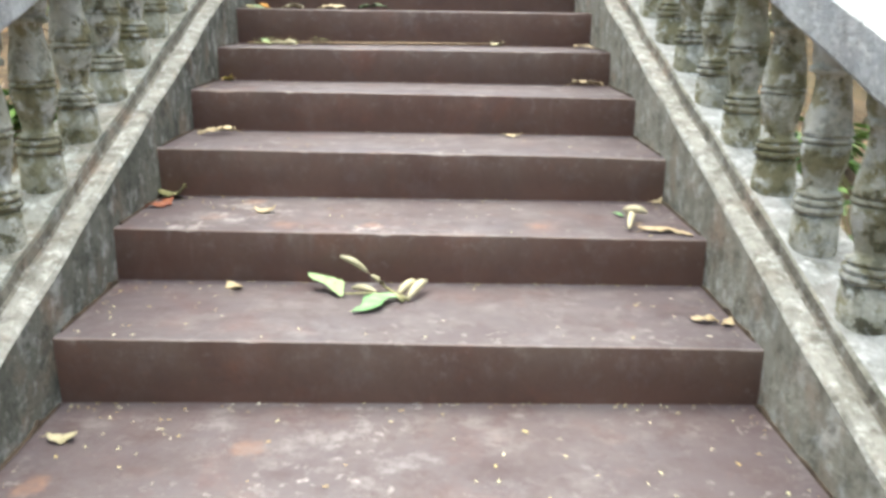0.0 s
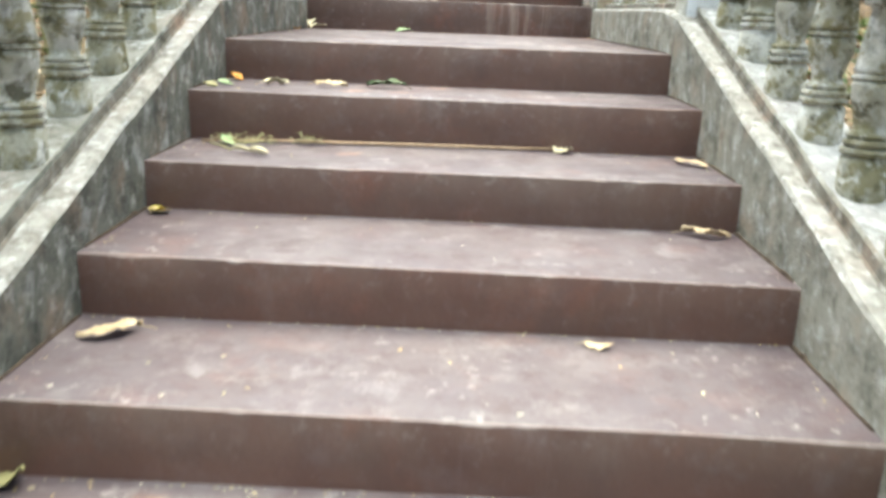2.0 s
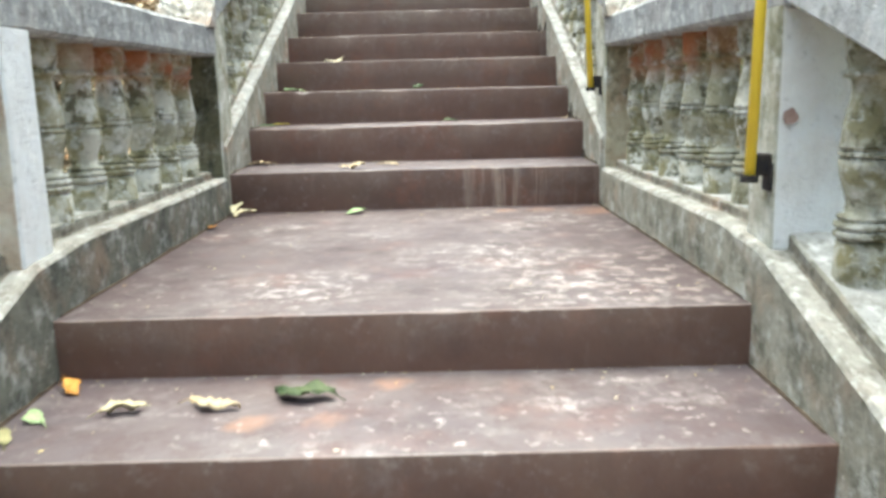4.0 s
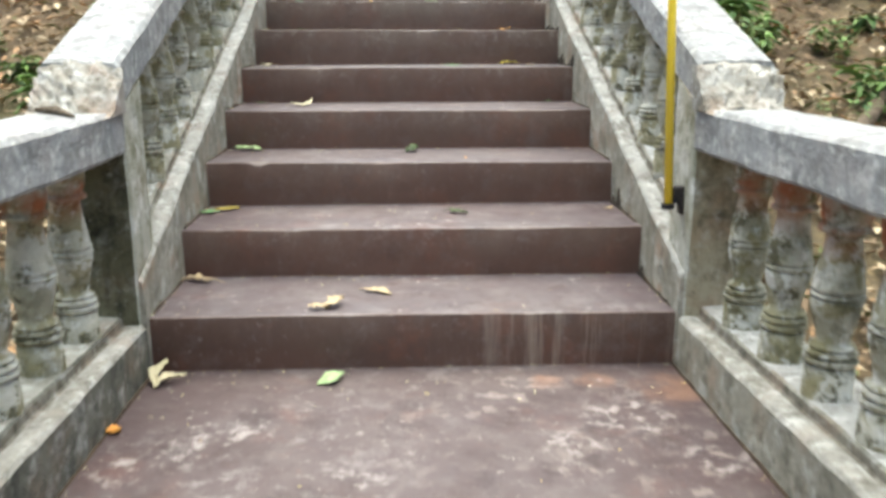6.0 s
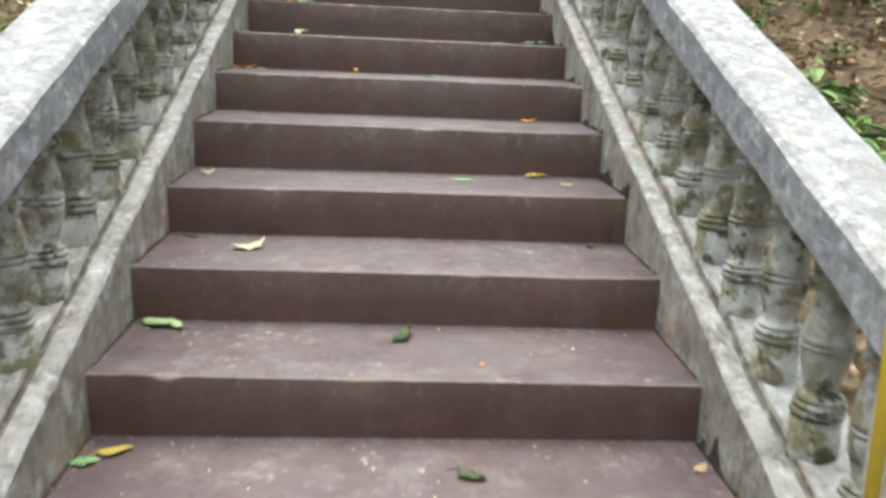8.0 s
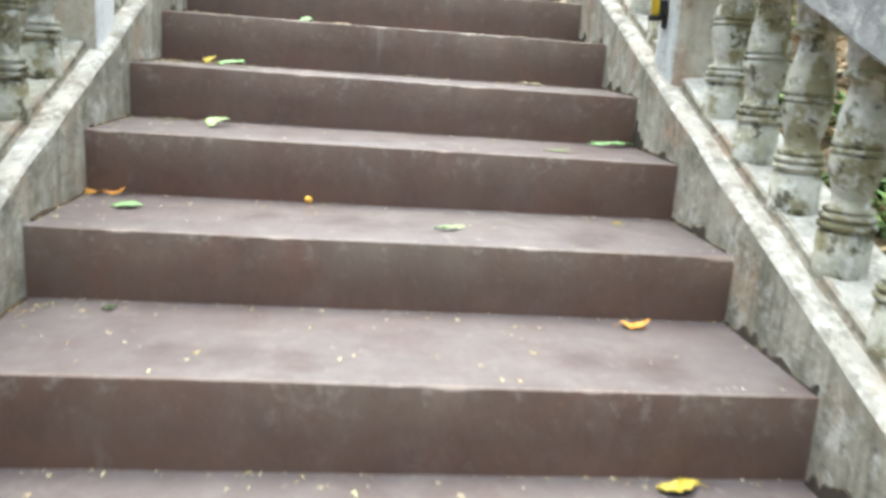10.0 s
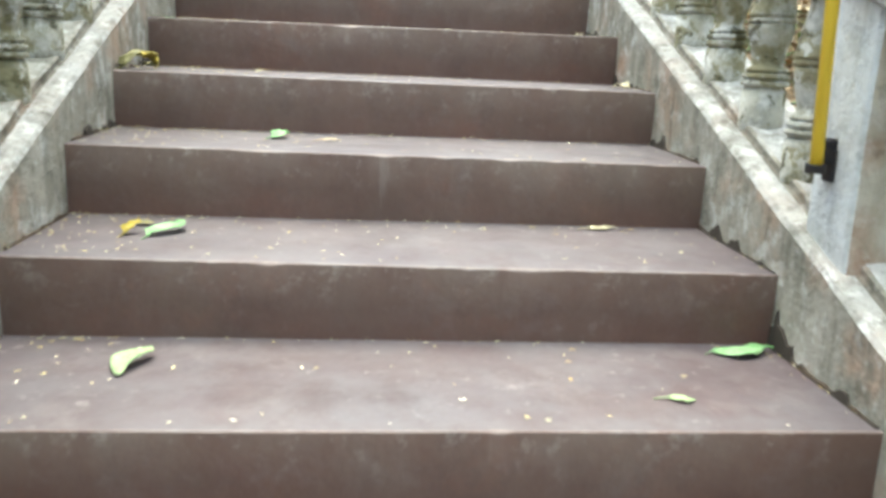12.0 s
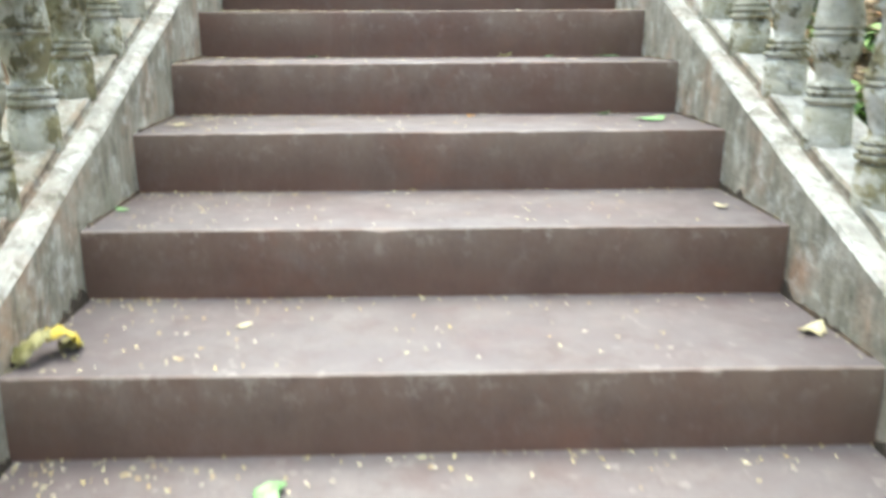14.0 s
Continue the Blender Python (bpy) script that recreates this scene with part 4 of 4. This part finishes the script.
shaped_leaf("lime", 15, (-0.570, 8.425, 0.003), (-0.533, 8.548, 0.016), 0.025, 0.022, 0.7, 0.02, 0.0, 0.7)
shaped_leaf("green", 15, (0.705, 8.575, 0.014), (0.858, 8.590, 0.020), 0.027, 0.012, 0.6, 0.03, 0.02)
shaped_leaf("lime", 15, (0.510, 8.325, 0.006), (0.562, 8.318, 0.006), 0.014, 0.004, 0.4)
shaped_leaf("yellow", 16, (-0.660, 8.870, 0.006), (-0.640, 8.935, 0.024), 0.014, 0.008, 0.6, 0.12, 0.02)
shaped_leaf("green", 16, (-0.598, 8.858, 0.005), (-0.540, 8.985, 0.018), 0.027, 0.010, 0.5)
shaped_leaf("olive", 16, (-0.665, 9.000, 0.006), (-0.620, 9.006, 0.008), 0.016, 0.006, 0.4)
shaped_leaf("pale", 16, (0.530, 9.075, 0.006), (0.612, 9.094, 0.006), 0.017, 0.004, 0.4)
shaped_leaf("green", 17, (-0.365, 9.392, 0.005), (-0.322, 9.490, 0.010), 0.026, 0.020, 0.9)
shaped_leaf("dry", 17, (-0.212, 9.376, 0.006), (-0.160, 9.395, 0.006), 0.013, 0.004, 0.3)
shaped_leaf("olive", 18, (-0.852, 9.650, 0.004), (-0.805, 9.715, 0.050), 0.026, 0.030, 0.8, 0.10, 0.03, 0.5)
shaped_leaf("yellow", 18, (-0.825, 9.705, 0.050), (-0.768, 9.752, 0.012), 0.040, 0.030, 0.6, 0.12, 0.0, 0.5)
shaped_leaf("olive", 18, (-0.815, 9.760, 0.060), (-0.765, 9.755, 0.050), 0.030, 0.010, 0.7, 0.10, 0.0)


fallen_leaf("dry", -0.539, 0.432, 1, .08, -54)
shaped_leaf("dry", 1, (0.770, 0.190, 0.010), (0.842, 0.168, 0.008), 0.020, 0.008, 0.5, 0.08, 0)
fallen_leaf("dry", 0.865, 0.164, 1, .05, 50)
fallen_leaf("pale", -0.819, -0.195, 0, .07, -4)
fallen_leaf("dry", -0.493, 0.750, 2, .07, -11)
fallen_leaf("olive", -0.850, 0.954, 2, .12, -21)
fallen_leaf("red", -0.855, 0.811, 2, .09, 50)
fallen_leaf("dry", 0.865, 0.957, 2, .06, 31)
shaped_leaf("dry", 3, (-0.705, 1.385, 0.012), (-0.835, 1.305, 0.006), 0.026, 0.010, 0.4, 0.07)
fallen_leaf("dry", 0.392, 1.406, 3, .07, -11)
fallen_leaf("tan", -0.845, 1.933, 4, .08, -32)
fallen_leaf("pale", 0.415, 2.445, 5, .09, -54)
fallen_leaf("yellow", -0.845, 1.933, 4, .08, -60)
shaped_leaf("tan", 4, (0.722, 1.940, 0.012), (0.860, 1.905, 0.006), 0.020, 0.012, 0.5, 0.08)
fallen_leaf("orange", -0.865, 4.444, 7, .07, -46)
fallen_leaf("tan", 0.821, 5.662, 9, .05, 41)
fallen_leaf("orange", 0.241, 5.955, 10, .02, 59)
fallen_leaf("pale", -0.545, 6.562, 11, .11, 28)
fallen_leaf("dark", -0.770, 6.714, 11, .05, 19)
fallen_leaf("dark", 0.724, 6.698, 11, .06, 66)
fallen_leaf("pale", -0.786, 7.060, 12, .06, 34)
fallen_leaf("green", 0.246, 7.080, 12, .08, -11)
shaped_leaf("yellow", 12, (0.625, 7.195, 0.010), (0.530, 7.180, 0.005), 0.022, 0.008, 0.4, 0.07, 0.02)
fallen_leaf("tan", 0.674, 6.998, 12, .06, -63)
fallen_leaf("orange", 0.603, 7.646, 13, .07, 1)
fallen_leaf("orange", -0.843, 8.156, 14, .06, -29)
fallen_leaf("orange", -0.789, 8.155, 14, .06, 13)
shaped_leaf("green", 14, (-0.738, 7.980, 0.006), (-0.668, 7.992, 0.008), 0.030, 0.006, 0.3, 0.03, 0.012, 0.6)
shaped_leaf("lime", 14, (0.112, 7.876, 0.005), (0.198, 7.896, 0.005), 0.012, 0.004, 0.3, 0.05, 0)
fallen_leaf("yellow", 0.661, 8.064, 14, .025, -2)
fallen_leaf("pale", 0.810, 9.801, 18, .07, 39)
fallen_leaf("pale", -0.457, 9.882, 18, .03, 36)
fallen_leaf("green", -0.846, 10.328, 19, .05, -40)
fallen_leaf("pale", 0.770, 10.295, 19, .04, -59)
fallen_leaf("orange", 0.139, 10.954, 20, .035, -59)
fallen_leaf("green", 0.715, 10.821, 20, .1, 26)
fallen_leaf("dark", 0.601, 10.997, 20, .05, 14)
fallen_leaf("pale", -0.791, 10.741, 20, .05, 1)
fallen_leaf("dark", -0.436, 11.451, 21, .06, 59)
fallen_leaf("green", 0.724, 11.487, 21, .07, -10)
fallen_leaf("green", 0.492, 11.487, 21, .04, -61)
fallen_leaf("olive", 0.321, 11.485, 21, .05, 9)

twig = tagged(new("twig"), "long thin dry stalk with mossy tufts lying on a step", "twig")
part("stalk", tube([(-0.84, 2.40, 0.652), (-0.6, 2.425, 0.655), (-0.3, 2.44, 0.654), (0.0, 2.435, 0.656), (0.25, 2.45, 0.655), (0.41, 2.455, 0.658)], [0.004, 0.005, 0.006, 0.006, 0.005, 0.003], 7), M_TWIG, twig, smooth=True)


bark = part("bark_strip", tube([(-1.107, 4.761, 1.852), (-1.012, 4.664, 1.860), (-0.918, 4.544, 1.851)], [0.006, 0.013, 0.004], 8), M_BARK, smooth=True)
tagged(bark, "curled dark strip of bark lying on the pale coping", "bark")


def tuft(cx, cy, z, n, size, seed):
    rng = random.Random(seed)
    bm = bmesh.new()
    for _ in range(n):
        a, r = rng.uniform(0, 6.28), rng.uniform(0.2, 1) * size
        h = rng.uniform(0.005, 0.03)
        q = Vector((cx + r * math.cos(a), cy + r * 0.6 * math.sin(a), z + h))
        dirv = Vector((rng.uniform(-1, 1), rng.uniform(-1, 1), rng.uniform(-0.1, 0.5))).normalized() * 0.02
        w = dirv.cross(Vector((0, 0, 1))).normalized() * 0.0025
        bm.faces.new([bm.verts.new(v) for v in (q - w, q + w, q + dirv)])
    return bm


part("moss_tuft", tuft(-0.68, 2.37, 0.647, 220, 0.12, 1), LEAF["olive"][0], twig, "olive moss tuft")
part("moss_tuft", tuft(-0.47, 2.41, 0.647, 90, 0.06, 2), LEAF["olive"][0], twig, "olive moss tuft")


def berry(x, y, k, r):
    """A round fruit with a dimple."""
    rings = []
    for i in range(13):
        a = math.pi * (i + 0.3) / 12.6
        rr, z = r * math.sin(a), -r * 0.95 * math.cos(a)
        if i > 10:
            z -= r * 0.12 * (i - 10)
        rings.append([(rr * math.cos(q) * (1 + 0.03 * math.sin(3 * q)), rr * math.sin(q), z) for q in (2 * math.pi * n / 14 for n in range(14))])
    ob = part("berry", loft(rings), M_BERRY, smooth=True)
    ob.matrix_basis = pose(x, y, tread_z(k, x, y) + r * 0.95 + 0.002, 14, 8, 0)
    tagged(ob, "small round orange-yellow fruit lying on a maroon step", "fruit")


berry(-0.237, 8.165, 14, 0.0115)


def petals():
    rng = random.Random(8)
    verts, faces = [], []
    for k in range(-3, 24):
        deep = STEP_Y[k + 1] - STEP_Y[k]
        count = {0: 80, 1: 60, 2: 50, 3: 22, 4: 16, 5: 26, 6: 20, 7: 60, 8: 34}.get(k, 36 if k < 12 else 70 if k < 16 else 160)
        for _ in range(count):
            f = rng.random()
            if rng.random() < 0.35:
                f = 1 - abs(rng.gauss(0, 0.12))
            f = min(max(f, 0.05), 0.985)
            x = rng.uniform(-0.87, 0.87)
            if rng.random() < (0.4 if k > 13 else 0.25):
                x = -0.86 + abs(rng.gauss(0, 0.2))
            x = max(-0.865, min(0.865, x))
            y = STEP_Y[k] + deep * f
            z = tread_z(k, x, y) + 0.006
            s = rng.uniform(0.0035, 0.0075) * (1.35 if rng.random() < 0.15 else 1)
            a = rng.uniform(0, 6.28)
            c, sn = math.cos(a), math.sin(a)
            h = rng.uniform(0.0, 0.0012)
            i = len(verts)
            for u, v, w in ((-1.1, -0.1, 0), (-0.3, -0.42, h), (0.6, -0.34, h), (1.1, 0.08, 0.001), (0.5, 0.42, h), (-0.4, 0.38, h * 0.5)):
                verts.append((x + s * (u * c - v * sn), y + s * (u * sn + v * c), z + w - 0.002))
            verts.append((x, y, z + h - 0.001))
            faces += [(i + q, i + (q + 1) % 6, i + 6) for q in range(6)]
    for k in range(-3, 24):
        deep = STEP_Y[k + 1] - STEP_Y[k]
        for _ in range(70):
            x, y = rng.uniform(-0.868, 0.868), STEP_Y[k + 1] - 0.004 - abs(rng.gauss(0, 0.010))
            if rng.random() < 0.35:
                x, y = rng.choice((-1, 1)) * (0.866 - abs(rng.gauss(0, 0.012))), STEP_Y[k] + deep * rng.uniform(0.1, 0.98)
            s, a, z = rng.uniform(0.0015, 0.004), rng.uniform(0, 6.28), tread_z(k, x, y) + 0.004
            i = len(verts)
            verts += [(x + s * math.cos(a + q), y + s * 0.7 * math.sin(a + q), z + 0.0006 * (q > 3)) for q in (0, 1.3, 2.6, 3.9, 5.1)]
            faces.append((i, i + 1, i + 2, i + 3, i + 4))
    me = bpy.data.meshes.new("fallen_petals")
    me.from_pydata(verts, [], faces)
    me.materials.append(M_PETAL)
    tagged(new("fallen_petals", me), "cream and yellow petals and husks scattered over the steps", "petals", kind="stuff")


petals()

# ---- hillside ----


def litter():
    rng = random.Random(5)
    verts, faces = [], []
    for _ in range(40000):
        side = rng.choice((-1, 1))
        x = side * (1.2 + rng.random() ** 1.5 * 7.0)
        y = rng.uniform(-2.5, 16.5)
        if y < 2.6 and rng.random() < 0.75:
            continue
        z = ground_z(x, y) + rng.uniform(0.005, 0.05)
        s = rng.uniform(0.012, 0.045)
        a, b = rng.uniform(0, 6.28), rng.uniform(-0.5, 0.5)
        c, sn = math.cos(a), math.sin(a)
        lift = rng.uniform(-0.2, 0.5)
        i = len(verts)
        for u, v, w in ((-1, 0, 0), (-0.2, -0.42, lift), (0.5, -0.33, lift), (1.05, 0, 0.1), (0.5, 0.33, lift), (-0.2, 0.42, lift)):
            verts.append((x + s * (u * c - v * sn), y + s * (u * sn + v * c), z + s * (w + u * b) + s * 0.4))
        faces += [(i, i + 1, i + 2, i + 3), (i, i + 3, i + 4, i + 5)]
    for _ in range(9000):
        side = rng.choice((-1, 1))
        x, y = side * rng.uniform(1.25, 5.0), rng.uniform(4.0, 11.0)
        z = ground_z(x, y) + rng.uniform(0.01, 0.06)
        s, a, b = rng.uniform(0.02, 0.06), rng.uniform(0, 6.28), rng.uniform(-0.6, 0.6)
        c, sn = math.cos(a), math.sin(a)
        i = len(verts)
        for u, v, w in ((-1, 0, 0), (0, -0.45, 0.3), (1, 0, 0.1), (0, 0.45, 0.3)):
            verts.append((x + s * (u * c - v * sn), y + s * (u * sn + v * c), z + s * (w + u * b) + s * 0.4))
        faces += [(i, i + 1, i + 2), (i, i + 2, i + 3)]
    me = bpy.data.meshes.new("leaf_litter")
    me.from_pydata(verts, [], faces)
    me.materials.append(M_LITTER)
    tagged(new("leaf_litter", me), "brown and tan dead leaves covering the hillside", "leaf litter", kind="stuff")


litter()


def plant(seed, stems, height, leaf, narrow):
    rng = random.Random(seed)
    ob = tagged(new("undergrowth_plant"), "low green broad-leaved forest plant growing on the slope" if not narrow else "tuft of long narrow green leaves growing on the slope", "plant", "undergrowth")
    verts, faces = [], []
    stalks = bmesh.new()
    for _ in range(stems):
        a = rng.uniform(0, 6.28)
        lean = rng.uniform(0.1, 0.75)
        h = height * rng.uniform(0.5, 1.1)
        tip = Vector((math.cos(a) * lean * h, math.sin(a) * lean * h, h))
        mid = Vector((tip.x * 0.35, tip.y * 0.35, h * 0.55))
        t = tube([(0, 0, -0.08), mid, tip], [0.004, 0.0035, 0.002], 5)
        m2 = bpy.data.meshes.new("stem")
        t.to_mesh(m2)
        t.free()
        stalks.from_mesh(m2)
        for j in range(rng.randint(5, 9)):
            f = rng.uniform(0.25, 1)
            q = mid.lerp(tip, (f - 0.5) * 2) if f > 0.5 else Vector((0, 0, 0)).lerp(mid, f * 2)
            b = rng.uniform(0, 6.28)
            d = Vector((math.cos(b), math.sin(b), rng.uniform(-0.3, 0.5))).normalized()
            ln = leaf * rng.uniform(0.6, 1.2)
            w = d.cross(Vector((0, 0, 1))).normalized() * ln * (0.09 if narrow else rng.uniform(0.22, 0.32))
            drop = Vector((0, 0, -ln * rng.uniform(0.1, 0.45)))
            i = len(verts)
            fold = Vector((0, 0, ln * 0.08))
            verts.extend([q, q + d * ln * 0.3 - w + fold, q + d * ln * 0.7 - w * 0.8 + drop * 0.4 + fold, q + d * ln + drop, q + d * ln * 0.7 + w * 0.8 + drop * 0.4 + fold, q + d * ln * 0.3 + w + fold,
                          q + d * ln * 0.35, q + d * ln * 0.7 + drop * 0.4])
            faces += [(i, i + 1, i + 6), (i + 1, i + 2, i + 7, i + 6), (i + 2, i + 3, i + 7), (i, i + 6, i + 5), (i + 6, i + 7, i + 4, i + 5), (i + 7, i + 3, i + 4)]
    me = bpy.data.meshes.new("foliage")
    me.from_pydata([tuple(v) for v in verts], [], faces)
    me.materials.append(M_FOLI)
    f = new("foliage", me)
    f.parent = ob
    part("stem", stalks, LEAF["olive"][0], ob)
    return ob


rng_p = random.Random(21)
kinds = [plant(1, 6, 0.45, 0.15, False), plant(2, 8, 0.6, 0.13, False), plant(3, 5, 0.35, 0.2, False), plant(4, 9, 0.4, 0.42, True), plant(6, 10, 0.95, 0.12, False)]
spots = []
for side in (1, -1):
    for i in range(20):
        spots.append((side * rng_p.uniform(1.7, 2.7), rng_p.uniform(-2.5, 15.5)))
    for i in range(44):
        spots.append((side * rng_p.uniform(2.4, 8.5), rng_p.uniform(1.0, 19)))
for side in (1, -1):
    for i in range(18):
        spots.append((side * rng_p.uniform(1.6, 3.0), rng_p.uniform(6.5, 10.5)))
close = [(1.48, 7.35), (1.55, 7.75), (1.46, 8.1), (1.62, 8.35), (1.5, 9.6), (1.6, 10.3), (1.5, 11.0), (1.55, 11.6), (-1.6, 2.2), (1.62, 1.3), (1.75, 6.9), (1.95, 7.5), (2.2, 8.0), (1.5, 0.6), (1.55, 2.0), (1.5, -0.3), (1.58, 2.6), (-1.55, 0.7), (-1.55, 1.5), (-1.6, 3.0)]
for i, (x, y) in enumerate(spots + close):
    m = pose(x, y, ground_z(x, y) - 0.01, rng_p.uniform(-8, 8), rng_p.uniform(-8, 8), rng_p.uniform(0, 360))
    m = m @ Matrix.Scale(rng_p.uniform(0.5, 0.95) if i < len(spots) else rng_p.uniform(0.8, 1.05), 4)
    if i < 5:
        kinds[i].matrix_basis = m
    else:
        copy_thing(kinds[i * 7 % 5 if i < len(spots) else (4, 1, 3)[i % 3]], m)


def branch(points, r0, label):
    pts = [Vector(p) for p in points]
    fine = []
    for a, b in zip(pts, pts[1:]):
        for j in range(6):
            v = a.lerp(b, j / 6)
            fine.append(v + Vector((wob(v.x, v.y, 1, 3, 0.03), wob(v.x, v.y, 4, 3, 0.03), wob(v.x, v.y, 8, 3, 0.02))))
    fine.append(pts[-1])
    n = len(fine)
    fine = [(v.x, v.y, ground_z(v.x, v.y) + v.z) for v in fine]
    ob = part("fallen_branch", tube(fine, [r0 * (1 - 0.7 * i / n) for i in range(n)], 9), M_BARK, smooth=True)
    tagged(ob, label, "branch", "fallen branches")


branch([(2.0, 6.1, 0.06), (2.5, 6.6, 0.12), (3.0, 6.9, 0.12)], 0.05, "dark dead branch lying among dry leaves")
branch([(2.9, 5.7, 0.05), (3.6, 6.5, 0.15), (4.4, 6.6, 0.1)], 0.07, "thick dark fallen branch on the leaf litter")
branch([(3.2, 8.2, 0.04), (4.2, 8.6, 0.1), (5.2, 9.4, 0.1)], 0.06, "dark dead branch lying on the slope")
branch([(-2.2, 6.2, 0.05), (-2.9, 7.0, 0.1), (-3.4, 7.3, 0.1)], 0.05, "dark dead branch lying among dry leaves")

# ---- trees added out of view around the stair ----


def tree(seed, height):
    rng = random.Random(seed)
    ob = tagged(new("forest_tree"), "tall broad-leaved tree added out of view to screen the low sky", "tree", "trees of the wood")
    pts, x, y = [], 0.0, 0.0
    for i in range(9):
        pts.append((x, y, -0.4 + height * i / 8))
        x += rng.uniform(-0.18, 0.18)
        y += rng.uniform(-0.18, 0.18)
    part("trunk", tube(pts, [0.24, 0.17, 0.15, 0.135, 0.12, 0.10, 0.08, 0.055, 0.02], 10), M_BARK, ob, smooth=True)
    ends = [Vector(pts[-1])]
    for i in range(8):
        base = Vector(pts[3 + i % 5])
        a = i * 2.4 + rng.uniform(-0.4, 0.4)
        reach = height * rng.uniform(0.16, 0.30)
        tip = base + Vector((math.cos(a) * reach, math.sin(a) * reach, reach * rng.uniform(0.35, 0.9)))
        mid = base.lerp(tip, 0.5) + Vector((0, 0, 0.15))
        part("limb", tube([base, mid, tip], [0.06, 0.04, 0.012], 7), M_BARK, ob, smooth=True)
        ends += [mid, tip, base.lerp(tip, 0.8)]
    verts, faces = [], []
    for _ in range(1700):
        c = rng.choice(ends)
        q = c + Vector((rng.gauss(0, 0.6), rng.gauss(0, 0.6), rng.gauss(0.1, 0.4)))
        d = Vector((rng.uniform(-1, 1), rng.uniform(-1, 1), rng.uniform(-0.7, 0.3))).normalized()
        w = d.cross(Vector((0.1, 0.2, 1))).normalized() * 0.055
        ln = rng.uniform(0.14, 0.26)
        i = len(verts)
        verts += [q, q + d * ln * 0.45 - w, q + d * ln + Vector((0, 0, -0.04)), q + d * ln * 0.45 + w]
        faces += [(i, i + 1, i + 2), (i, i + 2, i + 3)]
    me = bpy.data.meshes.new("crown")
    me.from_pydata([tuple(v) for v in verts], [], faces)
    me.materials.append(M_FOLI)
    new("crown", me).parent = ob
    return ob


# Unseen trees, added to keep low sky light off the risers.
trees = [tree(31, 8.5), tree(32, 7.0), tree(33, 9.5)]
rng_t = random.Random(77)
stands = []
for side in (1, -1):
    for i in range(13):
        stands.append((side * rng_t.uniform(5.2, 11.0), -14 + 2.6 * i + rng_t.uniform(-1, 1)))
for i in range(7):
    stands.append((-9 + 3 * i + rng_t.uniform(-0.8, 0.8), rng_t.uniform(-17, -11)))
for i, (x, y) in enumerate(stands):
    m = pose(x, y, ground_z(x, y), 0, 0, rng_t.uniform(0, 360))
    if i < 3:
        trees[i].matrix_basis = m
    else:
        copy_thing(trees[i % 3], m)
